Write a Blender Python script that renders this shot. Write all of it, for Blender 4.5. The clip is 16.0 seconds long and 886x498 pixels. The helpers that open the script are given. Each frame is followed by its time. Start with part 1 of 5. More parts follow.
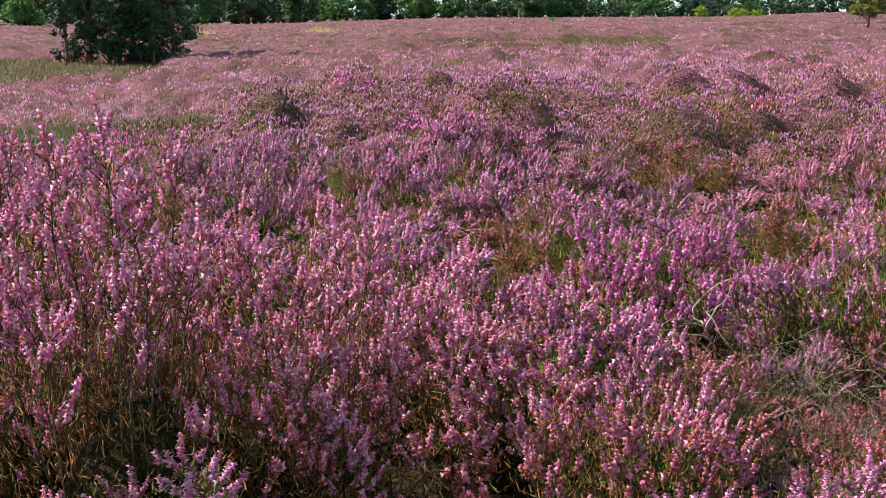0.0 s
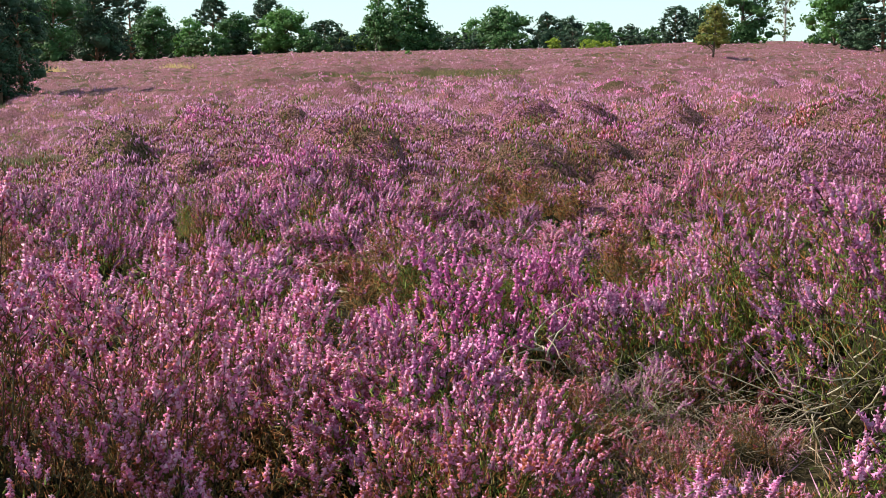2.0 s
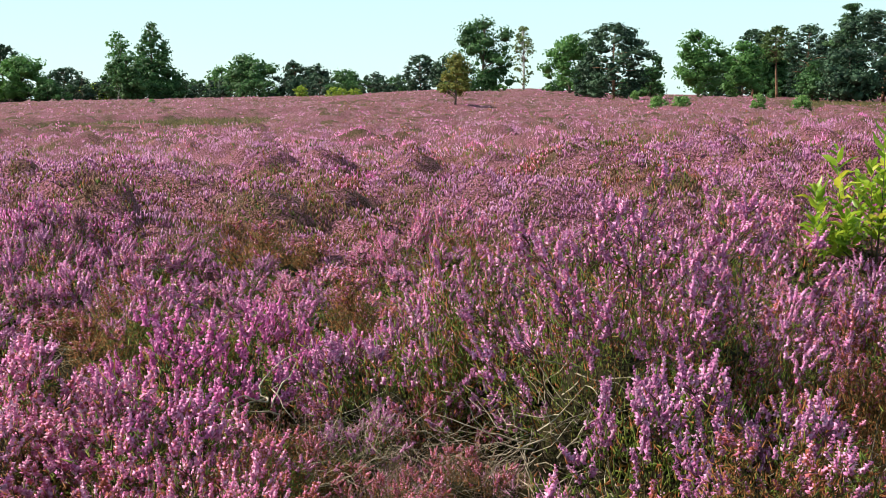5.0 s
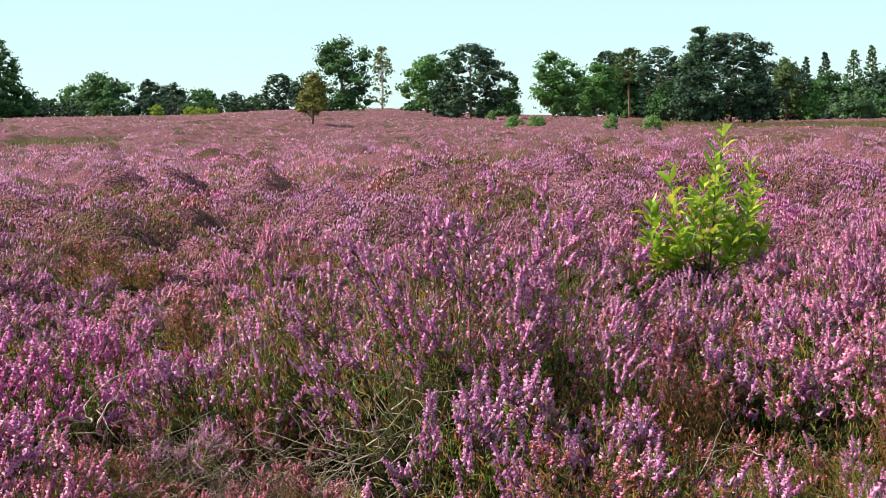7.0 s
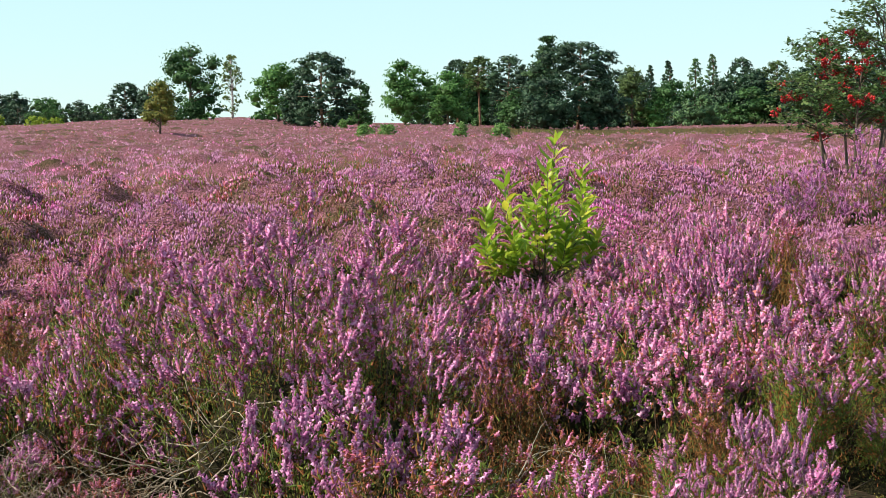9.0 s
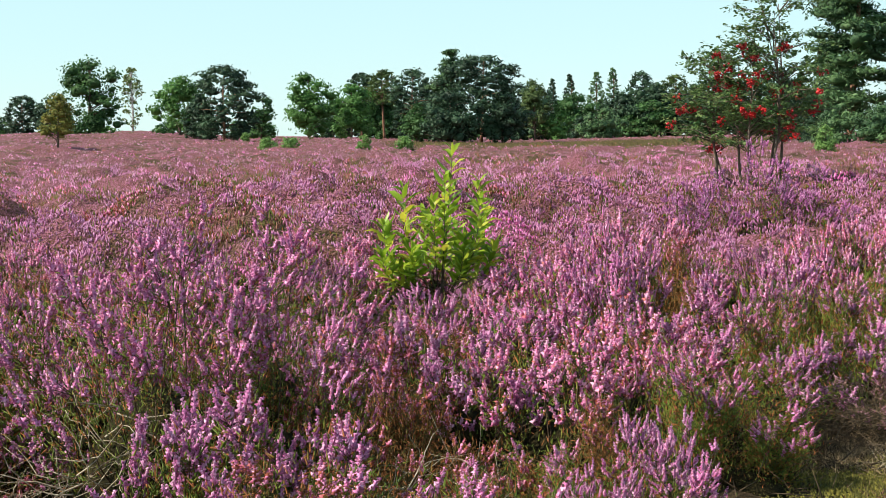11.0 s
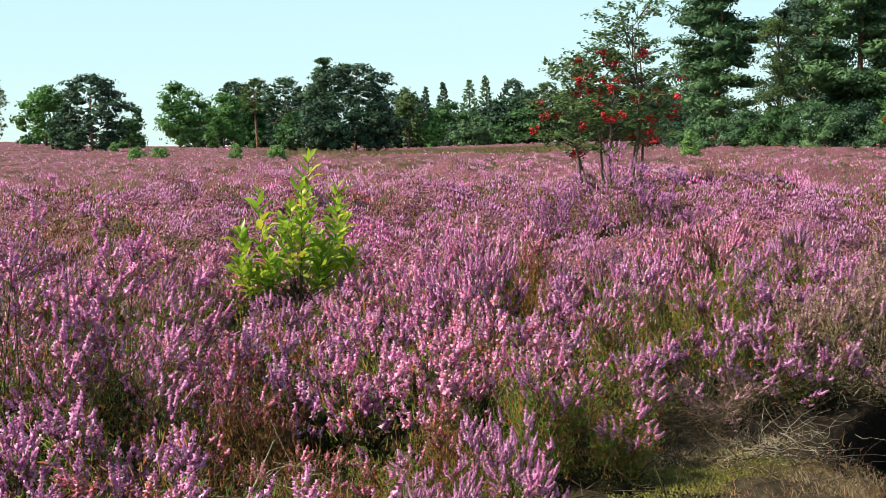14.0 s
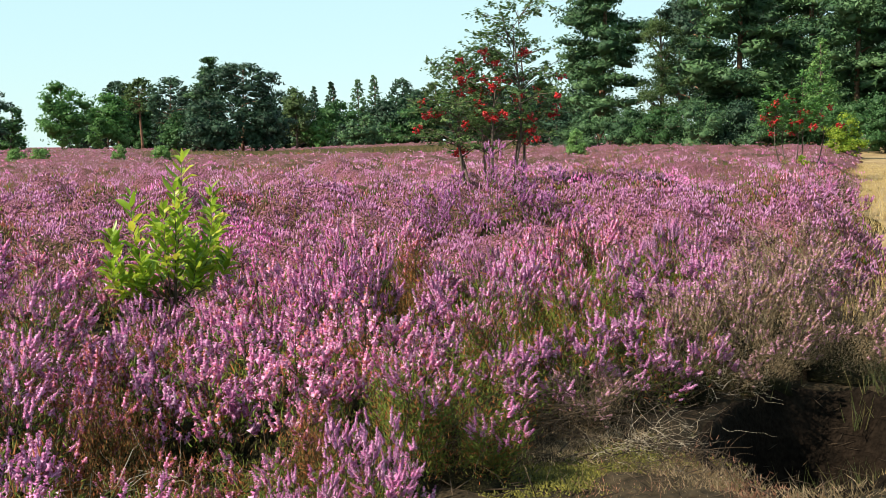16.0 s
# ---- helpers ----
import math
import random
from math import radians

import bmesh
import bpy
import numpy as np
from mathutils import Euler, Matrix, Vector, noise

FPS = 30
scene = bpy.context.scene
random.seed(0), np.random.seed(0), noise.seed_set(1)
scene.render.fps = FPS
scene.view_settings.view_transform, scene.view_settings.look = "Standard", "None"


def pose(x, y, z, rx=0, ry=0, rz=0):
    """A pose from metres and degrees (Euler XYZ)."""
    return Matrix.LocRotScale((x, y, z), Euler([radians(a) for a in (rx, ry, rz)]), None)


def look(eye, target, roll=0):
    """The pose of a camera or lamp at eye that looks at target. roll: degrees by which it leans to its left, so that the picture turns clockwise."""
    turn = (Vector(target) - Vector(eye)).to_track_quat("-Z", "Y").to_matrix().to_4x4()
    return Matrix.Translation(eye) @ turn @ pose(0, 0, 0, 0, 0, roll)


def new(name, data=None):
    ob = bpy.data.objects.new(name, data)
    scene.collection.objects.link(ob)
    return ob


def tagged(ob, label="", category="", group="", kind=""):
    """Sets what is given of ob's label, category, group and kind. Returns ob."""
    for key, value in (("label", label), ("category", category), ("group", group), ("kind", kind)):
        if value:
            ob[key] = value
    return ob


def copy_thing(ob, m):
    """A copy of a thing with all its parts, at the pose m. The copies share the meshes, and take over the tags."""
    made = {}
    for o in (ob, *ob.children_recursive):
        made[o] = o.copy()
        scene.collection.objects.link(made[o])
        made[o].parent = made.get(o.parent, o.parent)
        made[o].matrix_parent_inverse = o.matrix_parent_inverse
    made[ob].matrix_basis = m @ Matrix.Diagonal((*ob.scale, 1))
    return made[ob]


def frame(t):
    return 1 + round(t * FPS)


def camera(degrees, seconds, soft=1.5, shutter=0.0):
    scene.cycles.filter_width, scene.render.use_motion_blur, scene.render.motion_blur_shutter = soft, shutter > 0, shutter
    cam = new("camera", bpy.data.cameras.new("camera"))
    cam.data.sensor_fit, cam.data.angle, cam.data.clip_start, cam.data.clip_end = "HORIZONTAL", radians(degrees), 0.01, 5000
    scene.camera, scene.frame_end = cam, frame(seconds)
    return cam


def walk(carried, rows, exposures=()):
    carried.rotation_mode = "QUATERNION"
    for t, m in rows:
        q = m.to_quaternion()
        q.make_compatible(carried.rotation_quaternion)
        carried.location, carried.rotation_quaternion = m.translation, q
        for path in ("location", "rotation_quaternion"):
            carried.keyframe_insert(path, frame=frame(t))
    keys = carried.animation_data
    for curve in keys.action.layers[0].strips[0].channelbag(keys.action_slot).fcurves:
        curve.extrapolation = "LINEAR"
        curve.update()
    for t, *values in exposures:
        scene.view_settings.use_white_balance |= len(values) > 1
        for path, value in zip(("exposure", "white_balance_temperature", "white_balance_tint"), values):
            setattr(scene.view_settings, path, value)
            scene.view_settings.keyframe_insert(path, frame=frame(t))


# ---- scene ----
cam = camera(37.36, 16.0, soft=0.75)
ROWS = [
    (0.0, 0.0000, 0.0000, 1.2000, 79.329, -0.436, 0.082),
    (0.5, 0.0072, -0.0030, 1.2001, 79.512, -0.383, -1.514),
    (1.0, 0.0231, -0.0101, 1.2003, 79.842, -0.257, -3.031),
    (1.5, 0.0440, -0.0205, 1.2001, 80.373, -0.115, -4.467),
    (2.0, 0.0602, -0.0316, 1.2029, 80.785, 0.158, -6.070),
    (2.5, 0.0773, -0.0457, 1.2041, 81.086, 0.268, -7.784),
    (3.0, 0.0917, -0.0594, 1.2075, 81.381, 0.167, -9.942),
    (3.5, 0.1043, -0.0730, 1.2129, 81.671, 0.213, -11.647),
    (4.0, 0.1162, -0.0896, 1.2177, 82.100, 0.211, -13.641),
    (4.5, 0.1264, -0.1050, 1.2224, 82.411, 0.172, -15.227),
    (5.0, 0.1399, -0.1264, 1.2279, 82.792, 0.196, -16.966),
    (7.5, 0.2532, -0.1817, 1.2152, 83.765, 0.061, -24.685),
    (8.0, 0.2788, -0.1934, 1.2154, 83.823, 0.174, -26.423),
    (8.5, 0.2998, -0.2061, 1.2166, 83.859, 0.192, -27.928),
    (9.0, 0.3125, -0.2189, 1.2181, 83.988, 0.201, -29.461),
    (11.5, 0.3446, -0.2688, 1.2103, 84.631, 0.331, -34.730),
    (12.0, 0.3615, -0.2756, 1.2081, 84.698, 0.391, -35.963),
    (12.5, 0.3793, -0.2815, 1.2040, 84.757, 0.453, -36.853),
    (13.0, 0.3984, -0.2855, 1.2007, 84.790, 0.518, -37.621),
    (13.5, 0.4170, -0.2907, 1.1965, 84.852, 0.629, -38.343),
    (14.0, 0.4348, -0.2959, 1.1940, 84.851, 0.710, -39.067),
    (14.5, 0.4548, -0.3024, 1.1945, 84.831, 0.794, -40.130),
    (15.0, 0.4750, -0.3087, 1.1926, 84.809, 0.837, -41.233),
    (15.5, 0.4935, -0.3155, 1.1881, 84.811, 0.917, -42.238),
    (16.0, 0.5078, -0.3228, 1.1915, 84.763, 0.924, -43.880),
]
walk(cam, [(t, pose(x, y, z, rx, ry, rz)) for t, x, y, z, rx, ry, rz in ROWS], [(0.0, 0.80), (5.0, 0.76), (9.0, 0.71), (16.0, 0.70)])

# ---- light ----
SUN_AZ, SUN_EL = -69.0, 41.0          # degrees: clockwise from +y, above the horizon
world = bpy.data.worlds.new("sky")
scene.world = world
world.use_nodes = True
wt = world.node_tree
sky = wt.nodes.new("ShaderNodeTexSky")
sky.sky_type, sky.sun_disc = "NISHITA", False
sky.sun_elevation, sky.sun_rotation = radians(SUN_EL), radians(SUN_AZ)
sky.air_density, sky.dust_density, sky.ozone_density = 1.0, 0.0, 3.0
wt.nodes["Background"].inputs["Strength"].default_value = 0.075
haze = wt.nodes.new("ShaderNodeMix")          # bright summer haze over the blue, thinner overhead
haze.data_type = "RGBA"
haze.inputs["B"].default_value = (5.9, 8.7, 8.95, 1)
where = wt.nodes.new("ShaderNodeTexCoord")
split = wt.nodes.new("ShaderNodeSeparateXYZ")
thins = wt.nodes.new("ShaderNodeMapRange")
thins.inputs["From Min"].default_value, thins.inputs["From Max"].default_value = 0.1, 1.0
thins.inputs["To Min"].default_value, thins.inputs["To Max"].default_value = 0.74, 0.22
wt.links.new(where.outputs["Generated"], split.inputs["Vector"])
wt.links.new(split.outputs["Z"], thins.inputs["Value"])
wt.links.new(thins.outputs["Result"], haze.inputs["Factor"])
wt.links.new(sky.outputs["Color"], haze.inputs["A"])
wt.links.new(haze.outputs["Result"], wt.nodes["Background"].inputs["Color"])
sun_data = bpy.data.lights.new("sun", "SUN")
sun_data.energy, sun_data.angle, sun_data.color = 5.0, radians(0.53), (1.0, 0.92, 0.78)
sun = new("sun", sun_data)
sv = Vector((math.sin(radians(SUN_AZ)) * math.cos(radians(SUN_EL)), math.cos(radians(SUN_AZ)) * math.cos(radians(SUN_EL)), math.sin(radians(SUN_EL))))
sun.matrix_world = look(sv * 60, (0, 0, 0))
scene.view_settings.exposure = 0.71

# ---- materials ----
def nodes_of(name):
    m = bpy.data.materials.new(name)
    m.use_nodes = True
    return m, m.node_tree.nodes, m.node_tree.links


def ramp(n, stops):
    r = n.new("ShaderNodeValToRGB")
    e = r.color_ramp.elements
    while len(e) < len(stops):
        e.new(0.5)
    for el, (p, c) in zip(e, stops):
        el.position, el.color = p, (*c, 1)
    return r


def noise_at(n, l, scale, detail=3.0, world_space=True):
    t = n.new("ShaderNodeTexNoise")
    t.inputs["Scale"].default_value, t.inputs["Detail"].default_value = scale, detail
    if world_space:
        g = n.new("ShaderNodeNewGeometry")
        l.new(g.outputs["Position"], t.inputs["Vector"])
    else:
        c = n.new("ShaderNodeTexCoord")
        l.new(c.outputs["Object"], t.inputs["Vector"])
    return t


def mixed(n, l, fac, a, b, mode="MIX"):
    m = n.new("ShaderNodeMix")
    m.data_type, m.blend_type = "RGBA", mode
    for sock, v in ((m.inputs["Factor"], fac), (m.inputs["A"], a), (m.inputs["B"], b)):
        if isinstance(v, (int, float)):
            sock.default_value = v
        elif isinstance(v, tuple):
            sock.default_value = (*v, 1)
        else:
            l.new(v, sock)
    return m.outputs["Result"]


def thin(name, island, patches=None, patch_scale=0.9, patch_amount=0.6, translucent=0.3, rough=0.6, spec=0.3):
    """Petals, leaves and needles: a tone for each small piece, patches of another tone over metres, some light passing through."""
    m, n, l = nodes_of(name)
    g = n.new("ShaderNodeNewGeometry")
    r = ramp(n, island)
    oi = n.new("ShaderNodeObjectInfo")
    ad = n.new("ShaderNodeMath")
    ad.operation = "ADD"
    l.new(g.outputs["Random Per Island"], ad.inputs[0])
    l.new(oi.outputs["Random"], ad.inputs[1])
    fr = n.new("ShaderNodeMath")
    fr.operation = "FRACT"
    l.new(ad.outputs["Value"], fr.inputs[0])
    l.new(fr.outputs["Value"], r.inputs["Fac"])
    col = r.outputs["Color"]
    if patches:
        t = noise_at(n, l, patch_scale, 4.0)
        p = ramp(n, patches)
        l.new(t.outputs["Fac"], p.inputs["Fac"])
        col = mixed(n, l, patch_amount, col, p.outputs["Color"])
    b = n["Principled BSDF"]
    b.inputs["Roughness"].default_value = rough
    b.inputs["Specular IOR Level"].default_value = spec
    l.new(col, b.inputs["Base Color"])
    if translucent:
        tr = n.new("ShaderNodeBsdfTranslucent")
        l.new(col, tr.inputs["Color"])
        mx = n.new("ShaderNodeMixShader")
        mx.inputs["Fac"].default_value = translucent
        l.new(b.outputs["BSDF"], mx.inputs[1])
        l.new(tr.outputs["BSDF"], mx.inputs[2])
        l.new(mx.outputs["Shader"], n["Material Output"].inputs["Surface"])
    return m


def solid(name, stops, scale=8.0, rough=0.85, bump=0.4, fine=60.0, world_space=False, spec=0.3):
    """Bark, twig, soil and stone: two scales of noise in the colour, and relief."""
    m, n, l = nodes_of(name)
    a, f = noise_at(n, l, scale, 5.0, world_space), noise_at(n, l, fine, 3.0, world_space)
    r = ramp(n, stops)
    l.new(a.outputs["Fac"], r.inputs["Fac"])
    r2 = ramp(n, [(0.3, (0.55, 0.55, 0.55)), (0.7, (1.3, 1.3, 1.3))])
    l.new(f.outputs["Fac"], r2.inputs["Fac"])
    b = n["Principled BSDF"]
    l.new(mixed(n, l, 1.0, r.outputs["Color"], r2.outputs["Color"], "MULTIPLY"), b.inputs["Base Color"])
    b.inputs["Roughness"].default_value, b.inputs["Specular IOR Level"].default_value = rough, spec
    if bump:
        bp = n.new("ShaderNodeBump")
        bp.inputs["Strength"].default_value, bp.inputs["Distance"].default_value = bump, 0.02
        l.new(f.outputs["Fac"], bp.inputs["Height"])
        l.new(bp.outputs["Normal"], b.inputs["Normal"])
    return m


PALE, PINK, FADED = (0.71, 0.30, 0.55), (0.59, 0.15, 0.42), (0.45, 0.14, 0.20)
HEATH = [(0.34, FADED), (0.45, PINK), (0.55, PALE), (0.66, PINK), (0.74, FADED)]
M_FLOWER = thin("heather_petals", [(0.0, (0.218, 0.056, 0.025)), (0.2, (0.356, 0.076, 0.139)), (0.36, (0.554, 0.142, 0.378)), (0.66, (0.762, 0.312, 0.588)), (1.0, (0.911, 0.587, 0.776))], HEATH, 1.2, 0.35, 0.18)
M_MAGENTA = thin("bright_heather_petals", [(0.0, (0.46, 0.07, 0.26)), (0.5, (0.70, 0.17, 0.47)), (1.0, (0.86, 0.40, 0.67))], None, translucent=0.22)
M_ROSY = thin("rose_heather_petals", [(0.0, (0.297, 0.067, 0.02)), (0.15, (0.551, 0.163, 0.078)), (0.21, (0.572, 0.108, 0.299)), (0.55, (0.848, 0.303, 0.551)), (1.0, (0.95, 0.625, 0.763))], HEATH, 1.2, 0.2, 0.26)
M_MASS = thin("massed_heather_petals", [(0.0, (0.14, 0.046, 0.034)), (0.3, (0.316, 0.1, 0.193)), (0.75, (0.493, 0.196, 0.386)), (1.0, (0.651, 0.383, 0.59))], [(0.33, (0.20, 0.10, 0.06)), (0.43, (0.41, 0.145, 0.255)), (0.52, (0.58, 0.21, 0.455)), (0.60, (0.67, 0.345, 0.58)), (0.70, (0.33, 0.14, 0.15))], 4.5, 0.55, 0.16)
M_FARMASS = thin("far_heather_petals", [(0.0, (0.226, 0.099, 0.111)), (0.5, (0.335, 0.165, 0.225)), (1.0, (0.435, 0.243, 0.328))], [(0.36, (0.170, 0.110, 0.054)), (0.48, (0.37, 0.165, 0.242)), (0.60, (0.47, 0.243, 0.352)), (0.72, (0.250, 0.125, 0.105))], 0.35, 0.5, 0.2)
M_PURPLE = thin("purple_heather_petals", [(0.0, (0.30, 0.06, 0.24)), (0.5, (0.53, 0.16, 0.43)), (1.0, (0.78, 0.42, 0.67))], None, translucent=0.2)
M_LILAC = thin("lilac_heather_petals", [(0.0, (0.372, 0.095, 0.254)), (0.5, (0.627, 0.227, 0.478)), (1.0, (0.843, 0.511, 0.713))], None, translucent=0.3)
M_FADED = thin("faded_heather_petals", [(0.0, (0.246, 0.058, 0.026)), (0.4, (0.448, 0.126, 0.082)), (0.6, (0.672, 0.189, 0.388)), (1.0, (0.941, 0.462, 0.673))], None, translucent=0.3)
M_TAN = thin("dry_tan_heather", [(0.0, (0.17, 0.10, 0.055)), (0.42, (0.32, 0.20, 0.13)), (0.60, (0.50, 0.32, 0.25)), (0.74, (0.58, 0.23, 0.43)), (1.0, (0.74, 0.40, 0.60))], None, translucent=0.25)
M_BROWN = thin("spent_brown_heather", [(0.0, (0.07, 0.035, 0.018)), (0.5, (0.17, 0.075, 0.040)), (1.0, (0.34, 0.17, 0.11))], None, translucent=0.2)
M_SHOOT = thin("heather_shoots", [(0.0, (0.046, 0.074, 0.008)), (0.45, (0.114, 0.162, 0.014)), (0.66, (0.168, 0.174, 0.02)), (0.82, (0.204, 0.07, 0.018)), (1.0, (0.336, 0.108, 0.03))], None, translucent=0.25)
M_RUSTSHOOT = thin("rusty_heather_shoots", [(0.0, (0.06, 0.051, 0.009)), (0.4, (0.128, 0.092, 0.014)), (0.6, (0.183, 0.07, 0.016)), (1.0, (0.306, 0.111, 0.032))], None, translucent=0.25)
M_TWIG = thin("tan_heather_twigs", [(0.0, (0.085, 0.062, 0.024)), (0.5, (0.20, 0.140, 0.070)), (1.0, (0.36, 0.27, 0.17))], None, translucent=0.2)
M_FRESH = thin("fresh_green_leaves", [(0.0, (0.09, 0.19, 0.05)), (0.6, (0.16, 0.30, 0.08)), (1.0, (0.24, 0.38, 0.12))], None, translucent=0.35)
M_STEM = solid("heather_stems", [(0.3, (0.035, 0.024, 0.014)), (0.7, (0.09, 0.058, 0.032))], 20.0, bump=0)
# the shade inside a bush, put into the colour of its inner dome
M_INNERSHADE = solid("heather_inside_shade", [(0.3, (0.012, 0.012, 0.005)), (0.7, (0.045, 0.036, 0.014))], 25.0, rough=0.95, bump=1.0, fine=110, spec=0.1)
M_DEADTWIG = solid("dead_twigs", [(0.3, (0.20, 0.16, 0.11)), (0.7, (0.52, 0.44, 0.33))], 12.0, bump=0)
M_DRYGRASS = thin("dry_grass_blades", [(0.0, (0.30, 0.20, 0.07)), (0.6, (0.50, 0.36, 0.14)), (1.0, (0.60, 0.48, 0.24))], None, translucent=0.3)
M_GRASS = thin("green_grass_blades", [(0.0, (0.028, 0.040, 0.008)), (0.6, (0.058, 0.070, 0.015)), (1.0, (0.13, 0.105, 0.034))], None, translucent=0.35)
M_OLIVE = thin("olive_dry_grass_blades", [(0.0, (0.05, 0.048, 0.013)), (0.6, (0.105, 0.088, 0.028)), (1.0, (0.20, 0.145, 0.058))], None, translucent=0.3)
M_MOSS = thin("moss_tips", [(0.0, (0.060, 0.060, 0.009)), (0.6, (0.132, 0.120, 0.018)), (1.0, (0.216, 0.192, 0.030))], None, translucent=0.2)
M_OAK = thin("oak_leaves", [(0.0, (0.021, 0.062, 0.016)), (0.6, (0.043, 0.118, 0.032)), (1.0, (0.083, 0.182, 0.054))], [(0.40, (0.016, 0.050, 0.014)), (0.60, (0.087, 0.191, 0.057))], 0.45, 0.5, 0.3)
M_LIGHT = thin("light_green_leaves", [(0.0, (0.037, 0.102, 0.022)), (0.6, (0.073, 0.186, 0.040)), (1.0, (0.127, 0.277, 0.070))], [(0.40, (0.030, 0.082, 0.018)), (0.60, (0.134, 0.292, 0.074))], 0.45, 0.5, 0.35)
M_BIRCH = thin("birch_leaves", [(0.0, (0.073, 0.111, 0.037)), (0.6, (0.138, 0.193, 0.065)), (1.0, (0.220, 0.275, 0.119))], None, translucent=0.4)
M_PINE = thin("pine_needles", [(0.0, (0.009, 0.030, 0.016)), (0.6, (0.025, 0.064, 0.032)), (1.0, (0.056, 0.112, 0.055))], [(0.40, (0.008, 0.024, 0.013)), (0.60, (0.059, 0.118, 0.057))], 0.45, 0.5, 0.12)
# lighter copy of the pine needles, with sunlight put into its colour
M_PINELIT = thin("sunlit_pine_needles", [(0.0, (0.022, 0.060, 0.024)), (0.6, (0.054, 0.128, 0.050)), (1.0, (0.119, 0.215, 0.077))], [(0.40, (0.019, 0.050, 0.022)), (0.60, (0.128, 0.225, 0.083))], 0.45, 0.5, 0.15)
M_OLIVELEAF = thin("olive_leaves", [(0.0, (0.029, 0.058, 0.015)), (0.6, (0.064, 0.112, 0.031)), (1.0, (0.115, 0.170, 0.053))], [(0.40, (0.023, 0.046, 0.012)), (0.60, (0.121, 0.179, 0.055))], 0.45, 0.5, 0.3)
M_YELLOW = thin("yellow_green_leaves", [(0.0, (0.13, 0.21, 0.02)), (0.6, (0.25, 0.36, 0.03)), (1.0, (0.42, 0.48, 0.06))], None, translucent=0.4)
M_RUST = thin("rusty_green_leaves", [(0.0, (0.09, 0.11, 0.02)), (0.6, (0.17, 0.18, 0.035)), (1.0, (0.25, 0.21, 0.06))], None, translucent=0.35)
M_SAPLEAF = thin("glossy_sapling_leaves", [(0.0, (0.13, 0.23, 0.018)), (0.5, (0.26, 0.39, 0.028)), (0.85, (0.43, 0.51, 0.052)), (1.0, (0.58, 0.54, 0.058))], None, translucent=0.45, rough=0.35, spec=0.5)
M_ROWANLEAF = thin("rowan_leaflets", [(0.0, (0.045, 0.095, 0.03)), (0.6, (0.095, 0.165, 0.05)), (1.0, (0.18, 0.25, 0.09))], None, translucent=0.35)
M_BERRY = thin("rowan_berries", [(0.0, (0.28, 0.006, 0.008)), (0.5, (0.44, 0.010, 0.012)), (1.0, (0.58, 0.022, 0.016))], None, translucent=0, rough=0.3, spec=0.5)
M_BARK = solid("grey_brown_bark", [(0.3, (0.06, 0.045, 0.035)), (0.7, (0.16, 0.12, 0.09))], 3.0, bump=0.6, fine=14)
M_PINEBARK = solid("reddish_pine_bark", [(0.3, (0.10, 0.055, 0.035)), (0.7, (0.28, 0.15, 0.09))], 2.5, bump=0.6, fine=12)
M_BIRCHBARK = solid("pale_birch_bark", [(0.35, (0.20, 0.18, 0.16)), (0.55, (0.55, 0.53, 0.50))], 3.0, bump=0.3, fine=12)
M_STONE = solid("pale_stone", [(0.3, (0.40, 0.38, 0.34)), (0.7, (0.62, 0.60, 0.55))], 20.0, bump=0.4, fine=120)
M_SAND = solid("sandy_path_soil", [(0.3, (0.24, 0.15, 0.065)), (0.7, (0.44, 0.31, 0.15))], 1.2, bump=0.5, fine=30, world_space=True)


